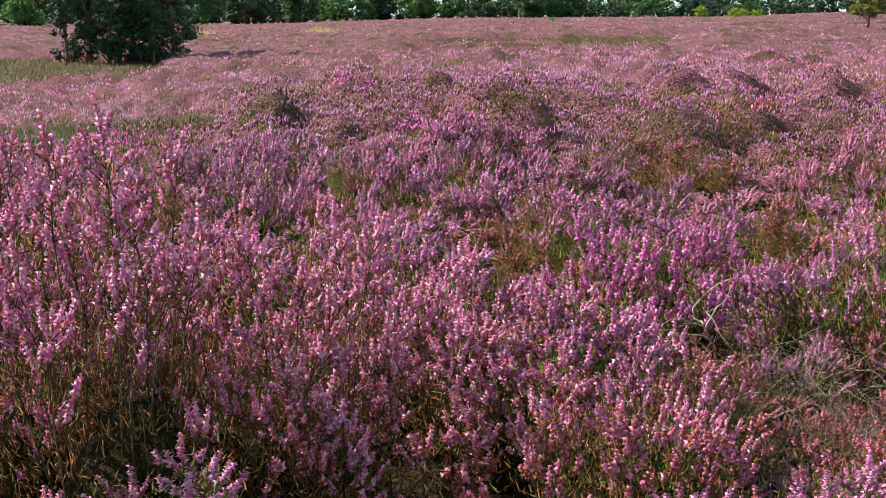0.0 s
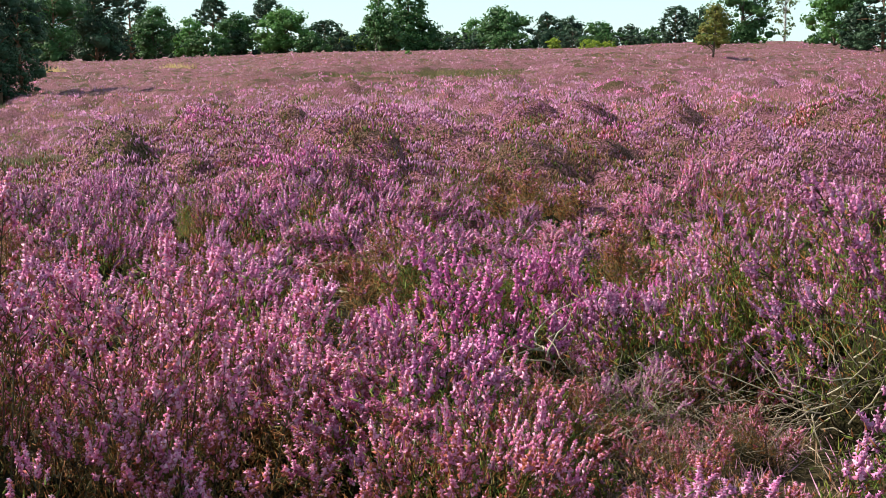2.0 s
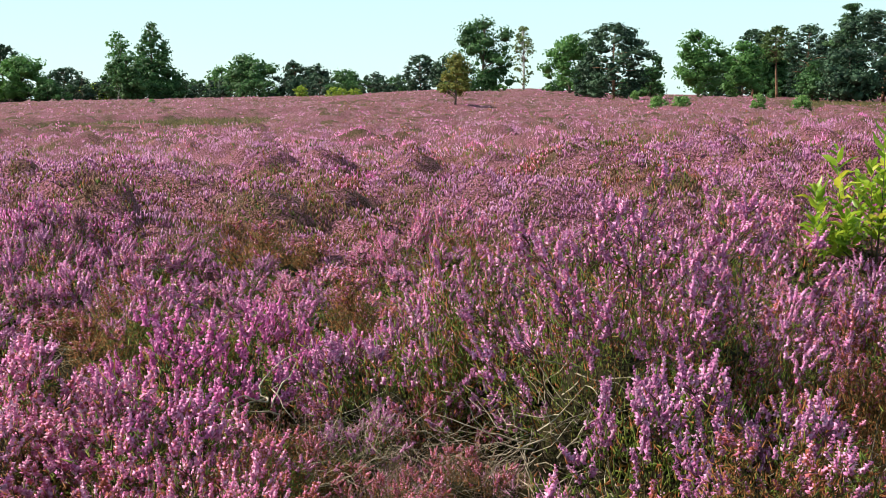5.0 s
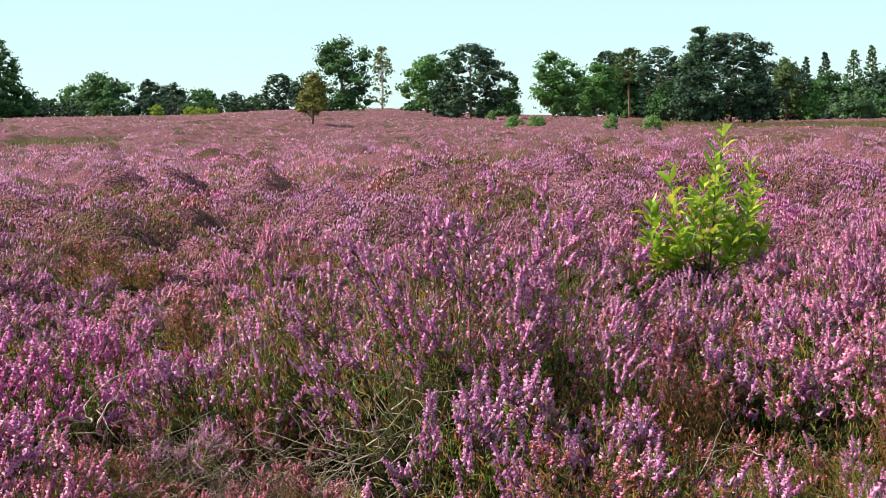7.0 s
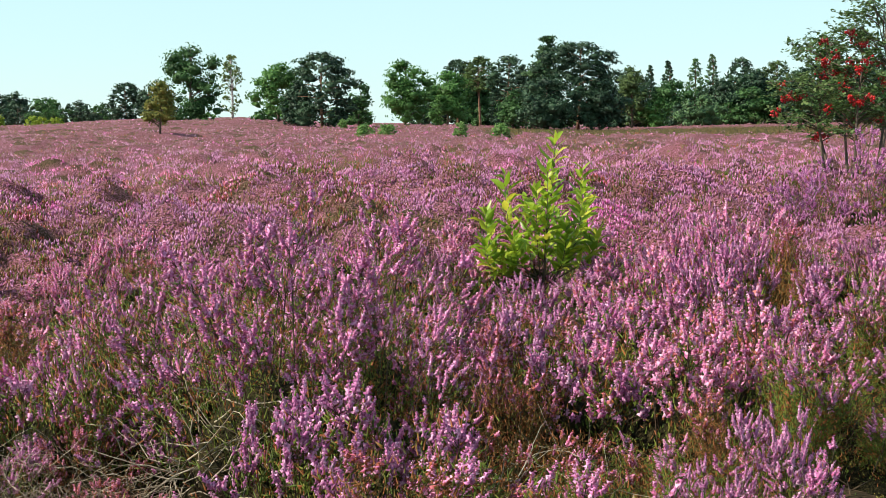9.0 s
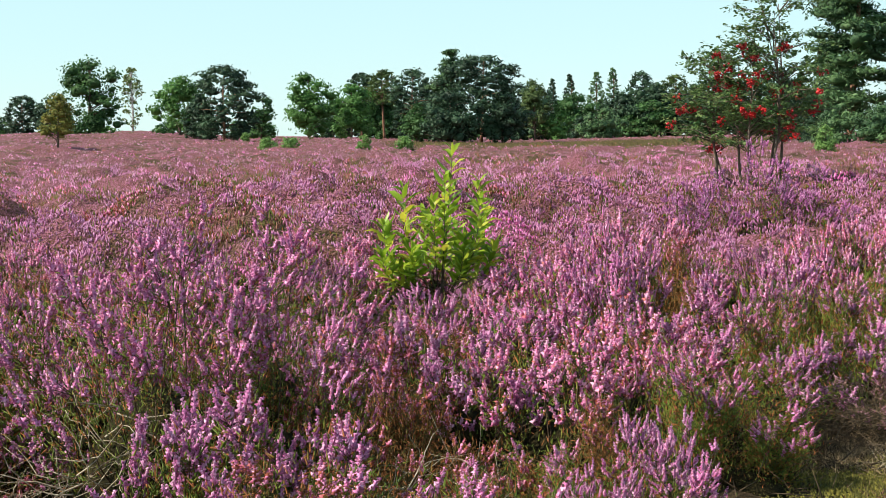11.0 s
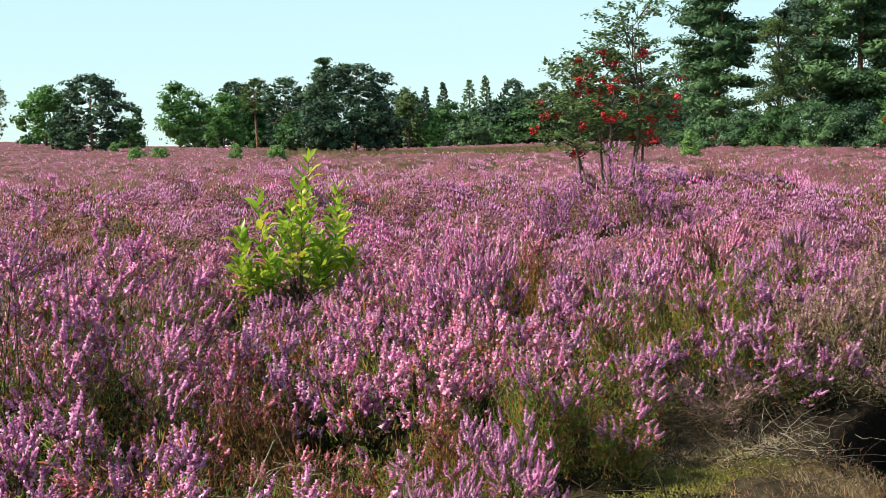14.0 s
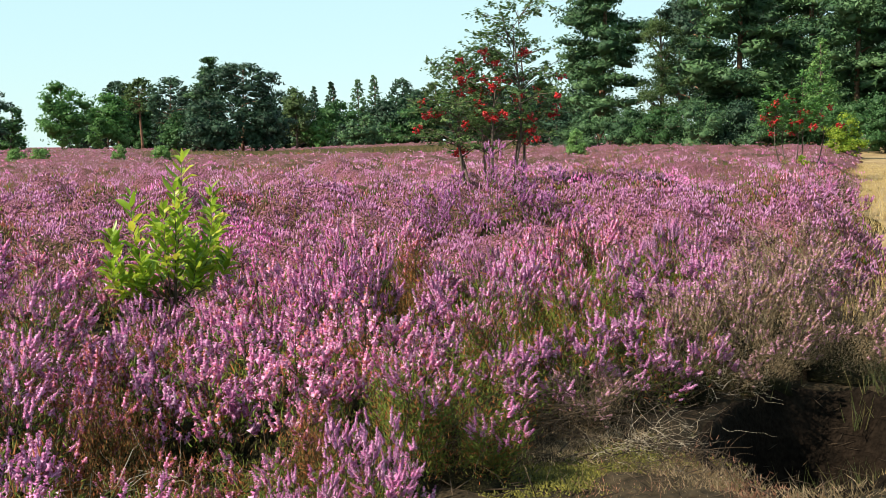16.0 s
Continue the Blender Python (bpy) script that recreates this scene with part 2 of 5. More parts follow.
def heath_floor():
    m, n, l = nodes_of("heath_floor")
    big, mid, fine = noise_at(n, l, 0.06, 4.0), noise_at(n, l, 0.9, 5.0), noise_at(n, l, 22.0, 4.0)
    # litter tone kept below the soil's own, painting in shade under the bushes
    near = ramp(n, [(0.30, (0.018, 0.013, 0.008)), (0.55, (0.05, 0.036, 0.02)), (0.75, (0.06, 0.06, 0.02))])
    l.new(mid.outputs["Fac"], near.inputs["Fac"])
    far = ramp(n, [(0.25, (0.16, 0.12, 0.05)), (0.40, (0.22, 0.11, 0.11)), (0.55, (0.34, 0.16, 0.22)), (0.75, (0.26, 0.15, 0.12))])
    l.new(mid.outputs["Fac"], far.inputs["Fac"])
    # shade-dark bare litter close by, closed heather canopy past about forty metres
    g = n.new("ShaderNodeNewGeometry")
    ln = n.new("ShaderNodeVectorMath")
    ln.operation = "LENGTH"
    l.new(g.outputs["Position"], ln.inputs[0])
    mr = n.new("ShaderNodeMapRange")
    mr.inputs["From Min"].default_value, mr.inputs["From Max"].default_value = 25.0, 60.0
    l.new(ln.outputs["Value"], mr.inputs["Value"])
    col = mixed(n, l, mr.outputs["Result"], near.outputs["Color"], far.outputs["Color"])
    olive = ramp(n, [(0.56, (0, 0, 0)), (0.66, (1, 1, 1))])
    l.new(big.outputs["Fac"], olive.inputs["Fac"])
    col = mixed(n, l, olive.outputs["Color"], col, (0.13, 0.14, 0.04))
    sp = ramp(n, [(0.3, (0.5, 0.5, 0.5)), (0.7, (1.4, 1.4, 1.4))])
    l.new(fine.outputs["Fac"], sp.inputs["Fac"])
    b = n["Principled BSDF"]
    l.new(mixed(n, l, 1.0, col, sp.outputs["Color"], "MULTIPLY"), b.inputs["Base Color"])
    b.inputs["Roughness"].default_value, b.inputs["Specular IOR Level"].default_value = 0.95, 0.1
    bp = n.new("ShaderNodeBump")
    bp.inputs["Strength"].default_value, bp.inputs["Distance"].default_value = 0.8, 0.03
    l.new(fine.outputs["Fac"], bp.inputs["Height"])
    l.new(bp.outputs["Normal"], b.inputs["Normal"])
    return m


M_FLOOR = heath_floor()
# peat coloured darker than the soil itself, to carry the hollow's shade
M_PEATSHADE = solid("peat_with_shade", [(0.3, (0.006, 0.0045, 0.003)), (0.7, (0.018, 0.012, 0.008))], 6.0, rough=1.0, bump=1.0, fine=45, spec=0.05, world_space=True)


def canopy_material():
    """The closed top of the heather: pink, rust and green specks a few centimetres wide, in patches."""
    m, n, l = nodes_of("heather_canopy")
    fine, mid, big = noise_at(n, l, 60.0, 4.0), noise_at(n, l, 1.3, 4.0), noise_at(n, l, 0.18, 3.0)
    low = ramp(n, [(0.33, (0.045, 0.030, 0.013)), (0.46, (0.17, 0.070, 0.060)), (0.56, (0.33, 0.120, 0.185)), (0.68, (0.48, 0.20, 0.31))])
    l.new(fine.outputs["Fac"], low.inputs["Fac"])
    brown = ramp(n, [(0.36, (0.03, 0.026, 0.008)), (0.50, (0.09, 0.062, 0.028)), (0.66, (0.24, 0.12, 0.10))])
    l.new(fine.outputs["Fac"], brown.inputs["Fac"])
    pick = ramp(n, [(0.50, (0, 0, 0)), (0.64, (1, 1, 1))])
    ad = n.new("ShaderNodeMath")
    ad.operation = "ADD"
    half = n.new("ShaderNodeMath")
    half.operation = "MULTIPLY_ADD"
    half.inputs[1].default_value, half.inputs[2].default_value = 0.5, -0.25
    l.new(big.outputs["Fac"], half.inputs[0])
    l.new(mid.outputs["Fac"], ad.inputs[0])
    l.new(half.outputs["Value"], ad.inputs[1])
    l.new(ad.outputs["Value"], pick.inputs["Fac"])
    b = n["Principled BSDF"]
    l.new(mixed(n, l, pick.outputs["Color"], low.outputs["Color"], brown.outputs["Color"]), b.inputs["Base Color"])
    b.inputs["Roughness"].default_value, b.inputs["Specular IOR Level"].default_value = 0.9, 0.15
    bp = n.new("ShaderNodeBump")
    bp.inputs["Strength"].default_value, bp.inputs["Distance"].default_value = 1.0, 0.05
    l.new(fine.outputs["Fac"], bp.inputs["Height"])
    l.new(bp.outputs["Normal"], b.inputs["Normal"])
    return m


M_CANOPY = canopy_material()

# ---- the lie of the land ----
EYE = 1.2
EDGE_AZ = [-180, -30, -18, -8, 0, 12, 16, 21, 25, 28, 37, 45, 56, 60, 66, 90, 180]
EDGE_EL = [-0.9, -0.9, -0.9, -0.86, -0.57, -0.40, -0.20, -0.14, -0.40, -0.45, -0.60, -0.42, -0.32, -0.14, -0.30, -0.6, -0.9]


def ss(v, a, b):
    t = np.clip((v - a) / (b - a), 0, 1)
    return t * t * (3 - 2 * t)


def bell(x, y, cx, cy, s):
    return np.exp(-((x - cx) ** 2 + (y - cy) ** 2) / (2 * s * s))


def pit(x, y):
    """1 inside the dug-out hollow by the path, with steep sides."""
    u, v = 0.928 * (x - 4.79) + 0.371 * (y - 2.14), -0.371 * (x - 4.79) + 0.928 * (y - 2.14)
    return 1 - ss(np.hypot(u / 0.84, v / 0.42), 0.72, 1.0)


def lie(x, y):
    """Height of the bare ground."""
    x, y = np.asarray(x, float), np.asarray(y, float)
    r, az = np.hypot(x, y), np.degrees(np.arctan2(x, y))
    near = 0.02 - 0.14 * ss(r, 3.5, 8) * (1 - ss(az, 14, 40)) - 0.26 * ss(r, 12, 45)
    near = near - 0.55 * ss(-x + 0.05 * y, -1.0, 11) * ss(r, 8, 22)
    near = near - 0.30 * bell(x, y, -6.0, 22.0, 5.0) + 0.16 * bell(x, y, 13, 9, 6) - 0.40 * pit(x, y)
    rr = np.minimum(r, 260)
    far = EYE - 0.66 + rr * np.tan(np.radians(np.interp(az, EDGE_AZ, EDGE_EL)))
    w = ss(r, 38, 110)
    return near * (1 - w) + far * w


def dice(i, j, k):
    """A repeatable random number for each cell of a grid."""
    v = np.sin(i * 127.1 + j * 311.7 + k * 74.7) * 43758.5453
    return v - np.floor(v)


def soft(x, y, size, k=0):
    """Smooth random field, 0 to 1, with lumps of that size."""
    u, v = np.asarray(x, float) / size + 100.3 * k, np.asarray(y, float) / size - 57.1 * k
    i, j = np.floor(u), np.floor(v)
    a, b = u - i, v - j
    a, b = a * a * (3 - 2 * a), b * b * (3 - 2 * b)
    return (dice(i, j, k) * (1 - a) + dice(i + 1, j, k) * a) * (1 - b) + (dice(i, j + 1, k) * (1 - a) + dice(i + 1, j + 1, k) * a) * b


def clumps(x, y, size=0.66):
    """The bush that grows at a place: how far from its middle (0 to 1) and three random numbers of that bush."""
    x, y = np.asarray(x, float), np.asarray(y, float)
    i, j = np.floor(x / size), np.floor(y / size)
    best = np.full(x.shape, 9.0)
    ci, cj = i.copy(), j.copy()
    for di in (-1, 0, 1):
        for dj in (-1, 0, 1):
            a, b = i + di, j + dj
            d = np.hypot(x / size - a - 0.15 - 0.7 * dice(a, b, 1), y / size - b - 0.15 - 0.7 * dice(a, b, 2)) / (0.75 + 0.5 * dice(a, b, 6))
            near = d < best
            best, ci, cj = np.where(near, d, best), np.where(near, a, ci), np.where(near, b, cj)
    return np.minimum(best, 1.0), dice(ci, cj, 3), dice(ci, cj, 4), dice(ci, cj, 5)


def swell(x, y):
    """Height of the heather above the ground, but for the shape of single bushes."""
    x, y = np.asarray(x, float), np.asarray(y, float)
    v = 0.30 + 0.20 * soft(x, y, 1.7, 1) + 0.16 * (soft(x, y, 4.0, 2) - 0.5)
    v = v + 0.30 * bell(x, y, 1.75, 3.5, 0.62) + 0.34 * bell(x, y, -0.75, 2.45, 0.42) + 0.26 * bell(x, y, 5.6, 4.4, 1.3) + 0.10 * bell(x, y, 3.4, 3.4, 0.8)
    v = v + 0.12 * bell(x, y, 2.1, 2.3, 0.5) - 0.06 * bell(x, y, 0.7, 4.6, 1.2) - 0.10 * bell(x, y, 0.9, 2.8, 0.45) + 0.2 * bell(x, y, 8.7, 7.4, 0.8) - 0.20 * bell(x, y, 3.95, 5.3, 0.6) - 0.24 * bell(x, y, 7.0, 5.95, 0.9)
    r, az = np.hypot(x, y), np.degrees(np.arctan2(x, y))
    v = v * (1 - 0.45 * ss(-az, 7, 11) * ss(r, 8.0, 9.5) * (1 - ss(r, 18, 22)))
    return np.clip(v, 0.16, 0.9)


def grassy(x, y):
    """1 where grass takes the place of heather: strips in the hollow, an olive band, a tan fringe before the trees."""
    r, az = np.hypot(x, y), np.degrees(np.arctan2(x, y))
    wob = soft(x, y, 4.0, 7) - 0.5 + 0.5 * (soft(x, y, 1.2, 11) - 0.5)
    a = ss(3.2 - np.abs(r - 14.8 - 0.10 * (az + 15) + 2 * wob), 0, 0.5) * ss(-az, 8, 11)
    b = ss(8.0 - np.abs(r - 39 + 6 * wob), 0, 1.0) * ss(-az, 11, 13)
    c = ss(7.0 - np.abs(r - 46 - 0.5 * az + 5 * wob), 0, 1.5) * ss(az, -3, 0) * (1 - ss(az, 8, 12))
    d = ss(34 - np.abs(r - 92 + 14 * wob), 0, 8) * ss(az, 29, 33) * (1 - ss(az, 47, 51))
    return np.maximum(np.maximum(a, b), np.maximum(c, d)) * (0.72 + 0.28 * ss(soft(x, y, 0.9, 12), 0.25, 0.5))


def beside(x, y):
    """How far a place lies to the heather's side of the path's edge."""
    d = (PATH_B - PATH_A).normalized()
    return (np.asarray(y, float) - PATH_A.y) * d.x - (np.asarray(x, float) - PATH_A.x) * d.y


PATH_A, PATH_B = Vector((6.4, 2.72)), Vector((28.4, 14.75))


def canopy(x, y):
    """Top of the heather past the nearest bushes: uneven mounds that run into one another."""
    d, a, b, c = clumps(x, y)
    q = np.minimum(d / 0.66, 1.0)
    h = np.minimum(swell(x, y), 0.56) * (0.76 + 0.50 * a) * (1.0 - 0.28 * q ** 2.2)
    r = np.hypot(x, y)
    h = h + (0.24 * (soft(x, y, 0.85, 13) - 0.5) + 0.21 * (soft(x, y, 0.42, 3) - 0.5) + 0.11 * (soft(x, y, 0.17, 4) - 0.5)) * (1 - 0.75 * ss(r, 22, 60))
    h = h * (0.30 + 0.70 * ss(r, 8.4, 9.4)) * (0.35 + 0.65 * ss(beside(x, y) + 0.9 * (soft(x, y, 1.2, 15) - 0.5), 0.2, 0.8))
    return lie(x, y) + np.maximum(0.05, h) * (1 - 0.25 * ss(r, 50, 120)) * (1 - 0.85 * grassy(x, y))


def at(az, r):
    a = radians(az)
    return r * math.sin(a), r * math.cos(a)


BARE = [(1.0, 3.55, 0.50, 0.42), (4.85, 2.26, 0.86, 0.50), (3.82, 2.52, 0.30, 0.20), (1.75, 5.6, 0.28, 0.22), (0.1, 6.1, 0.5, 0.2), (2.42, 2.5, 0.26, 0.2), (0.62, 3.55, 0.18, 0.14)]


def bare(x, y):
    """True where no heather grows: bare spots, the sandy path."""
    for cx, cy, rx, ry in BARE:
        if ((x - cx) / rx) ** 2 + ((y - cy) / ry) ** 2 < 1:
            return True
    if x > 1.28 * y and 1.5 < math.hypot(x, y) < 5.25 and x > 2.0:
        return True
    return on_path(x, y, 0.25)


def on_path(x, y, grow=0.0):
    d = (PATH_B - PATH_A).normalized()
    v = Vector((x, y)) - PATH_A
    s = v.x * -d.y + v.y * d.x + 0.9 * (float(soft(x, y, 1.2, 15)) - 0.5)
    return -3.2 - grow < s < 0.0 + grow and v.dot(d) > -0.4


# ---- mesh tools ----
def mesh_np(name, V, F, material, smooth=False, second=None, first=0):
    me = bpy.data.meshes.new(name)
    V, F = np.ascontiguousarray(V, np.float32), np.ascontiguousarray(F, np.int32)
    me.vertices.add(len(V))
    me.vertices.foreach_set("co", V.ravel())
    me.loops.add(len(F) * 3)
    me.loops.foreach_set("vertex_index", F.ravel())
    me.polygons.add(len(F))
    me.polygons.foreach_set("loop_start", np.arange(0, len(F) * 3, 3, dtype=np.int32))
    me.update(calc_edges=True)
    me.validate()
    if smooth:
        me.polygons.foreach_set("use_smooth", np.ones(len(F), bool))
    me.materials.append(material)
    if second:          # the faces past the first ones are of another material
        me.materials.append(second)
        me.polygons.foreach_set("material_index", (np.arange(len(F)) >= first).astype(np.int32))
    return me


class Soup:
    """Triangles gathered into one mesh."""

    def __init__(self):
        self.V, self.F, self.n = [], [], 0

    def add(self, V, F):
        if len(V):
            self.V.append(np.asarray(V, float))
            self.F.append(np.asarray(F, int) + self.n)
            self.n += len(V)

    def many(self, V, F, P, R, S):
        """Copies of one small shape: at P (k,3), turned by R (k,3,3), scaled by S (k,) or (k,3)."""
        k, n = len(P), len(V)
        if not k:
            return
        S = np.asarray(S, float)
        S = S[:, None] * np.ones(3) if S.ndim == 1 else S
        W = np.einsum("kij,knj->kni", R, V[None] * S[:, None, :]) + P[:, None, :]
        self.add(W.reshape(-1, 3), (F[None] + (np.arange(k) * n)[:, None, None]).reshape(-1, 3))

    def tube(self, pts, radii, sides=5):
        pts = np.asarray(pts, float)
        k = len(pts)
        d = np.gradient(pts, axis=0)
        d /= np.linalg.norm(d, axis=1, keepdims=True) + 1e-9
        u = np.cross(d, np.where(np.abs(d[:, 2:3]) > 0.9, [[1.0, 0, 0]], [[0, 0, 1.0]]))
        u /= np.linalg.norm(u, axis=1, keepdims=True) + 1e-9
        v = np.cross(d, u)
        a = np.arange(sides) * 2 * math.pi / sides
        ring = pts[:, None] + np.asarray(radii)[:, None, None] * (np.cos(a)[None, :, None] * u[:, None] + np.sin(a)[None, :, None] * v[:, None])
        F = []
        for i in range(k - 1):
            for j in range(sides):
                p, q = i * sides + j, i * sides + (j + 1) % sides
                F += [(p, q, q + sides), (p, q + sides, p + sides)]
        F += [(0, j + 1, j) for j in range(1, sides - 1)] + [((k - 1) * sides, (k - 1) * sides + j, (k - 1) * sides + j + 1) for j in range(1, sides - 1)]
        self.add(ring.reshape(-1, 3), F)

    def mesh(self, name, material, smooth=False):
        return mesh_np(name, np.concatenate(self.V), np.concatenate(self.F), material, smooth)


def turned(D, spin):
    """Rotations (k,3,3) that take z to the directions D, spun about it."""
    D = D / (np.linalg.norm(D, axis=1, keepdims=True) + 1e-9)
    h = np.where(np.abs(D[:, 2:3]) > 0.95, [[1.0, 0, 0]], [[0, 0, 1.0]])
    X = np.cross(h, D)
    X /= np.linalg.norm(X, axis=1, keepdims=True) + 1e-9
    Y = np.cross(D, X)
    c, s = np.cos(spin)[:, None], np.sin(spin)[:, None]
    return np.stack([c * X + s * Y, -s * X + c * Y, D], axis=2)


def part(name, me, parent, label=""):
    ob = new(name, me)
    ob.parent = parent
    return tagged(ob, label) if label else ob


def thing(name, label, category, group="", m=None):
    ob = new(name)
    ob.empty_display_size = 0.2
    if m is not None:
        ob.matrix_basis = m
    return tagged(ob, label, category, group)


# small shapes
a3 = np.arange(3) * 2 * math.pi / 3
BUD = (np.concatenate([[[0, 0, 0]], np.stack([0.5 * np.cos(a3), 0.5 * np.sin(a3), np.full(3, 0.45)], 1), [[0, 0, 1.0]]]),
       np.array([(0, 2, 1), (0, 3, 2), (0, 1, 3), (4, 1, 2), (4, 2, 3), (4, 3, 1)]))
TET = (np.concatenate([np.stack([0.55 * np.cos(a3), 0.55 * np.sin(a3), np.zeros(3)], 1), [[0, 0, 1.0]]]), np.array([(0, 2, 1), (0, 1, 3), (1, 2, 3), (2, 0, 3)]))
SLIM = (np.concatenate([[[0, 0, 0]], np.stack([np.cos(a3), np.sin(a3), np.full(3, 0.38)], 1), [[0, 0, 1.0]]]), BUD[1])
SPIKE3 = (np.concatenate([np.stack([np.cos(a3), np.sin(a3), np.zeros(3)], 1), [[0, 0, 1.0]]]), np.array([(0, 1, 3), (1, 2, 3), (2, 0, 3)]))
FLORET = (SPIKE3[0] * (0.56, 0.56, 1.0), SPIKE3[1])
RHOMB = (np.array([(-0.5, 0, 0), (0, -0.32, 0.06), (0.5, 0, 0), (0, 0.32, 0.06)]), np.array([(0, 1, 2), (0, 2, 3)]))
NEEDLES = (RHOMB[0] * (1.6, 0.8, 1.0), RHOMB[1])
LEAF = (np.array([(0, 0, 0), (0.3, 0.155, 0.04), (0.3, -0.155, 0.04), (0.35, 0, 0), (0.7, 0.12, 0.01), (0.7, -0.12, 0.01), (0.7, 0, -0.04), (1, 0, -0.14)]),
        np.array([(0, 3, 1), (0, 2, 3), (3, 6, 4), (3, 4, 1), (3, 5, 6), (3, 2, 5), (6, 7, 4), (6, 5, 7)]))


# ---- heather ----
def shoots(rng, n, R, H, spread=0.45, len_lo=0.035, len_hi=0.075, cluster=8, plume=0.15):
    """Plumes of a bush: branches that carry flower spikes near their ends. For each spike its branch, start and direction."""
    k = max(1, n // cluster)
    u, th = rng.random(k) ** 0.5, rng.uniform(0, 6.283, k)
    c = np.stack([u * np.cos(th), u * np.sin(th)], 1)
    top = H * (1.0 - 0.5 * u ** 2) * rng.uniform(0.74, 1.1, k)
    B = np.concatenate([c * spread + rng.normal(0, 0.2, c.shape), np.ones((k, 1))], 1)
    B /= np.linalg.norm(B, axis=1, keepdims=True)
    tip = np.concatenate([c * R, top[:, None]], 1)
    foot = np.concatenate([c * R * 0.3, np.zeros((k, 1))], 1)
    w = np.repeat(np.arange(k), cluster)
    s = rng.random(k * cluster) ** 1.3 * plume
    s[::cluster] = 0
    side = rng.normal(0, 1, (k * cluster, 3)) * (1, 1, 0.4)
    side /= np.linalg.norm(side, axis=1, keepdims=True)
    on = tip[w] - B[w] * s[:, None]
    start = on + side * np.where(s > 0, rng.uniform(0.008, 0.042, len(s)) + 0.12 * s, 0.004)[:, None]
    D = B[w] + side * np.where(s > 0, 0.62, 0.06)[:, None] + rng.normal(0, 0.16, side.shape) + (0, 0, 0.25)
    D /= np.linalg.norm(D, axis=1, keepdims=True)
    return foot, tip, B, w, on, start, D


def spike(rng, length, fine):
    """One flower spike along z: a dense core with florets set round it in a spiral, thinning to buds."""
    s = Soup()
    core = 0.0034 if fine else 0.0038
    s.many(*SLIM, np.array([[0, 0, 0.0]]), np.eye(3)[None], np.array([[core, core, length * 0.8]]))
    n = int((400 if fine else 250) * length) + 5
    f = (np.arange(n) + rng.uniform(0, 0.9, n)) / n
    ang = np.arange(n) * 2.4 + rng.uniform(0, 6.28)
    rad = core * (1.0 - 0.65 * f)
    P = np.stack([np.cos(ang) * rad, np.sin(ang) * rad, f * length * 0.96], 1)
    D = np.stack([np.cos(ang), np.sin(ang), rng.uniform(-0.5, 0.7, n)], 1)
    s.many(*FLORET, P, turned(D, ang), (0.0076 if fine else 0.0090) * (1.2 - 0.55 * f) * rng.uniform(0.65, 1.3, n))
    return np.concatenate(s.V), np.concatenate(s.F)


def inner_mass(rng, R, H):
    """Dome for the dense inside of a bush, its shade put into the colour."""
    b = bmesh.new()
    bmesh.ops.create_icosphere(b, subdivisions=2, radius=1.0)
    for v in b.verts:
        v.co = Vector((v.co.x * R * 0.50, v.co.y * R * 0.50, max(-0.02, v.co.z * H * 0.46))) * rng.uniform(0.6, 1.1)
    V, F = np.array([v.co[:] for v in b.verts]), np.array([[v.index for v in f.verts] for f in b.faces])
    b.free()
    return mesh_np("inner_growth", V, F, M_INNERSHADE)


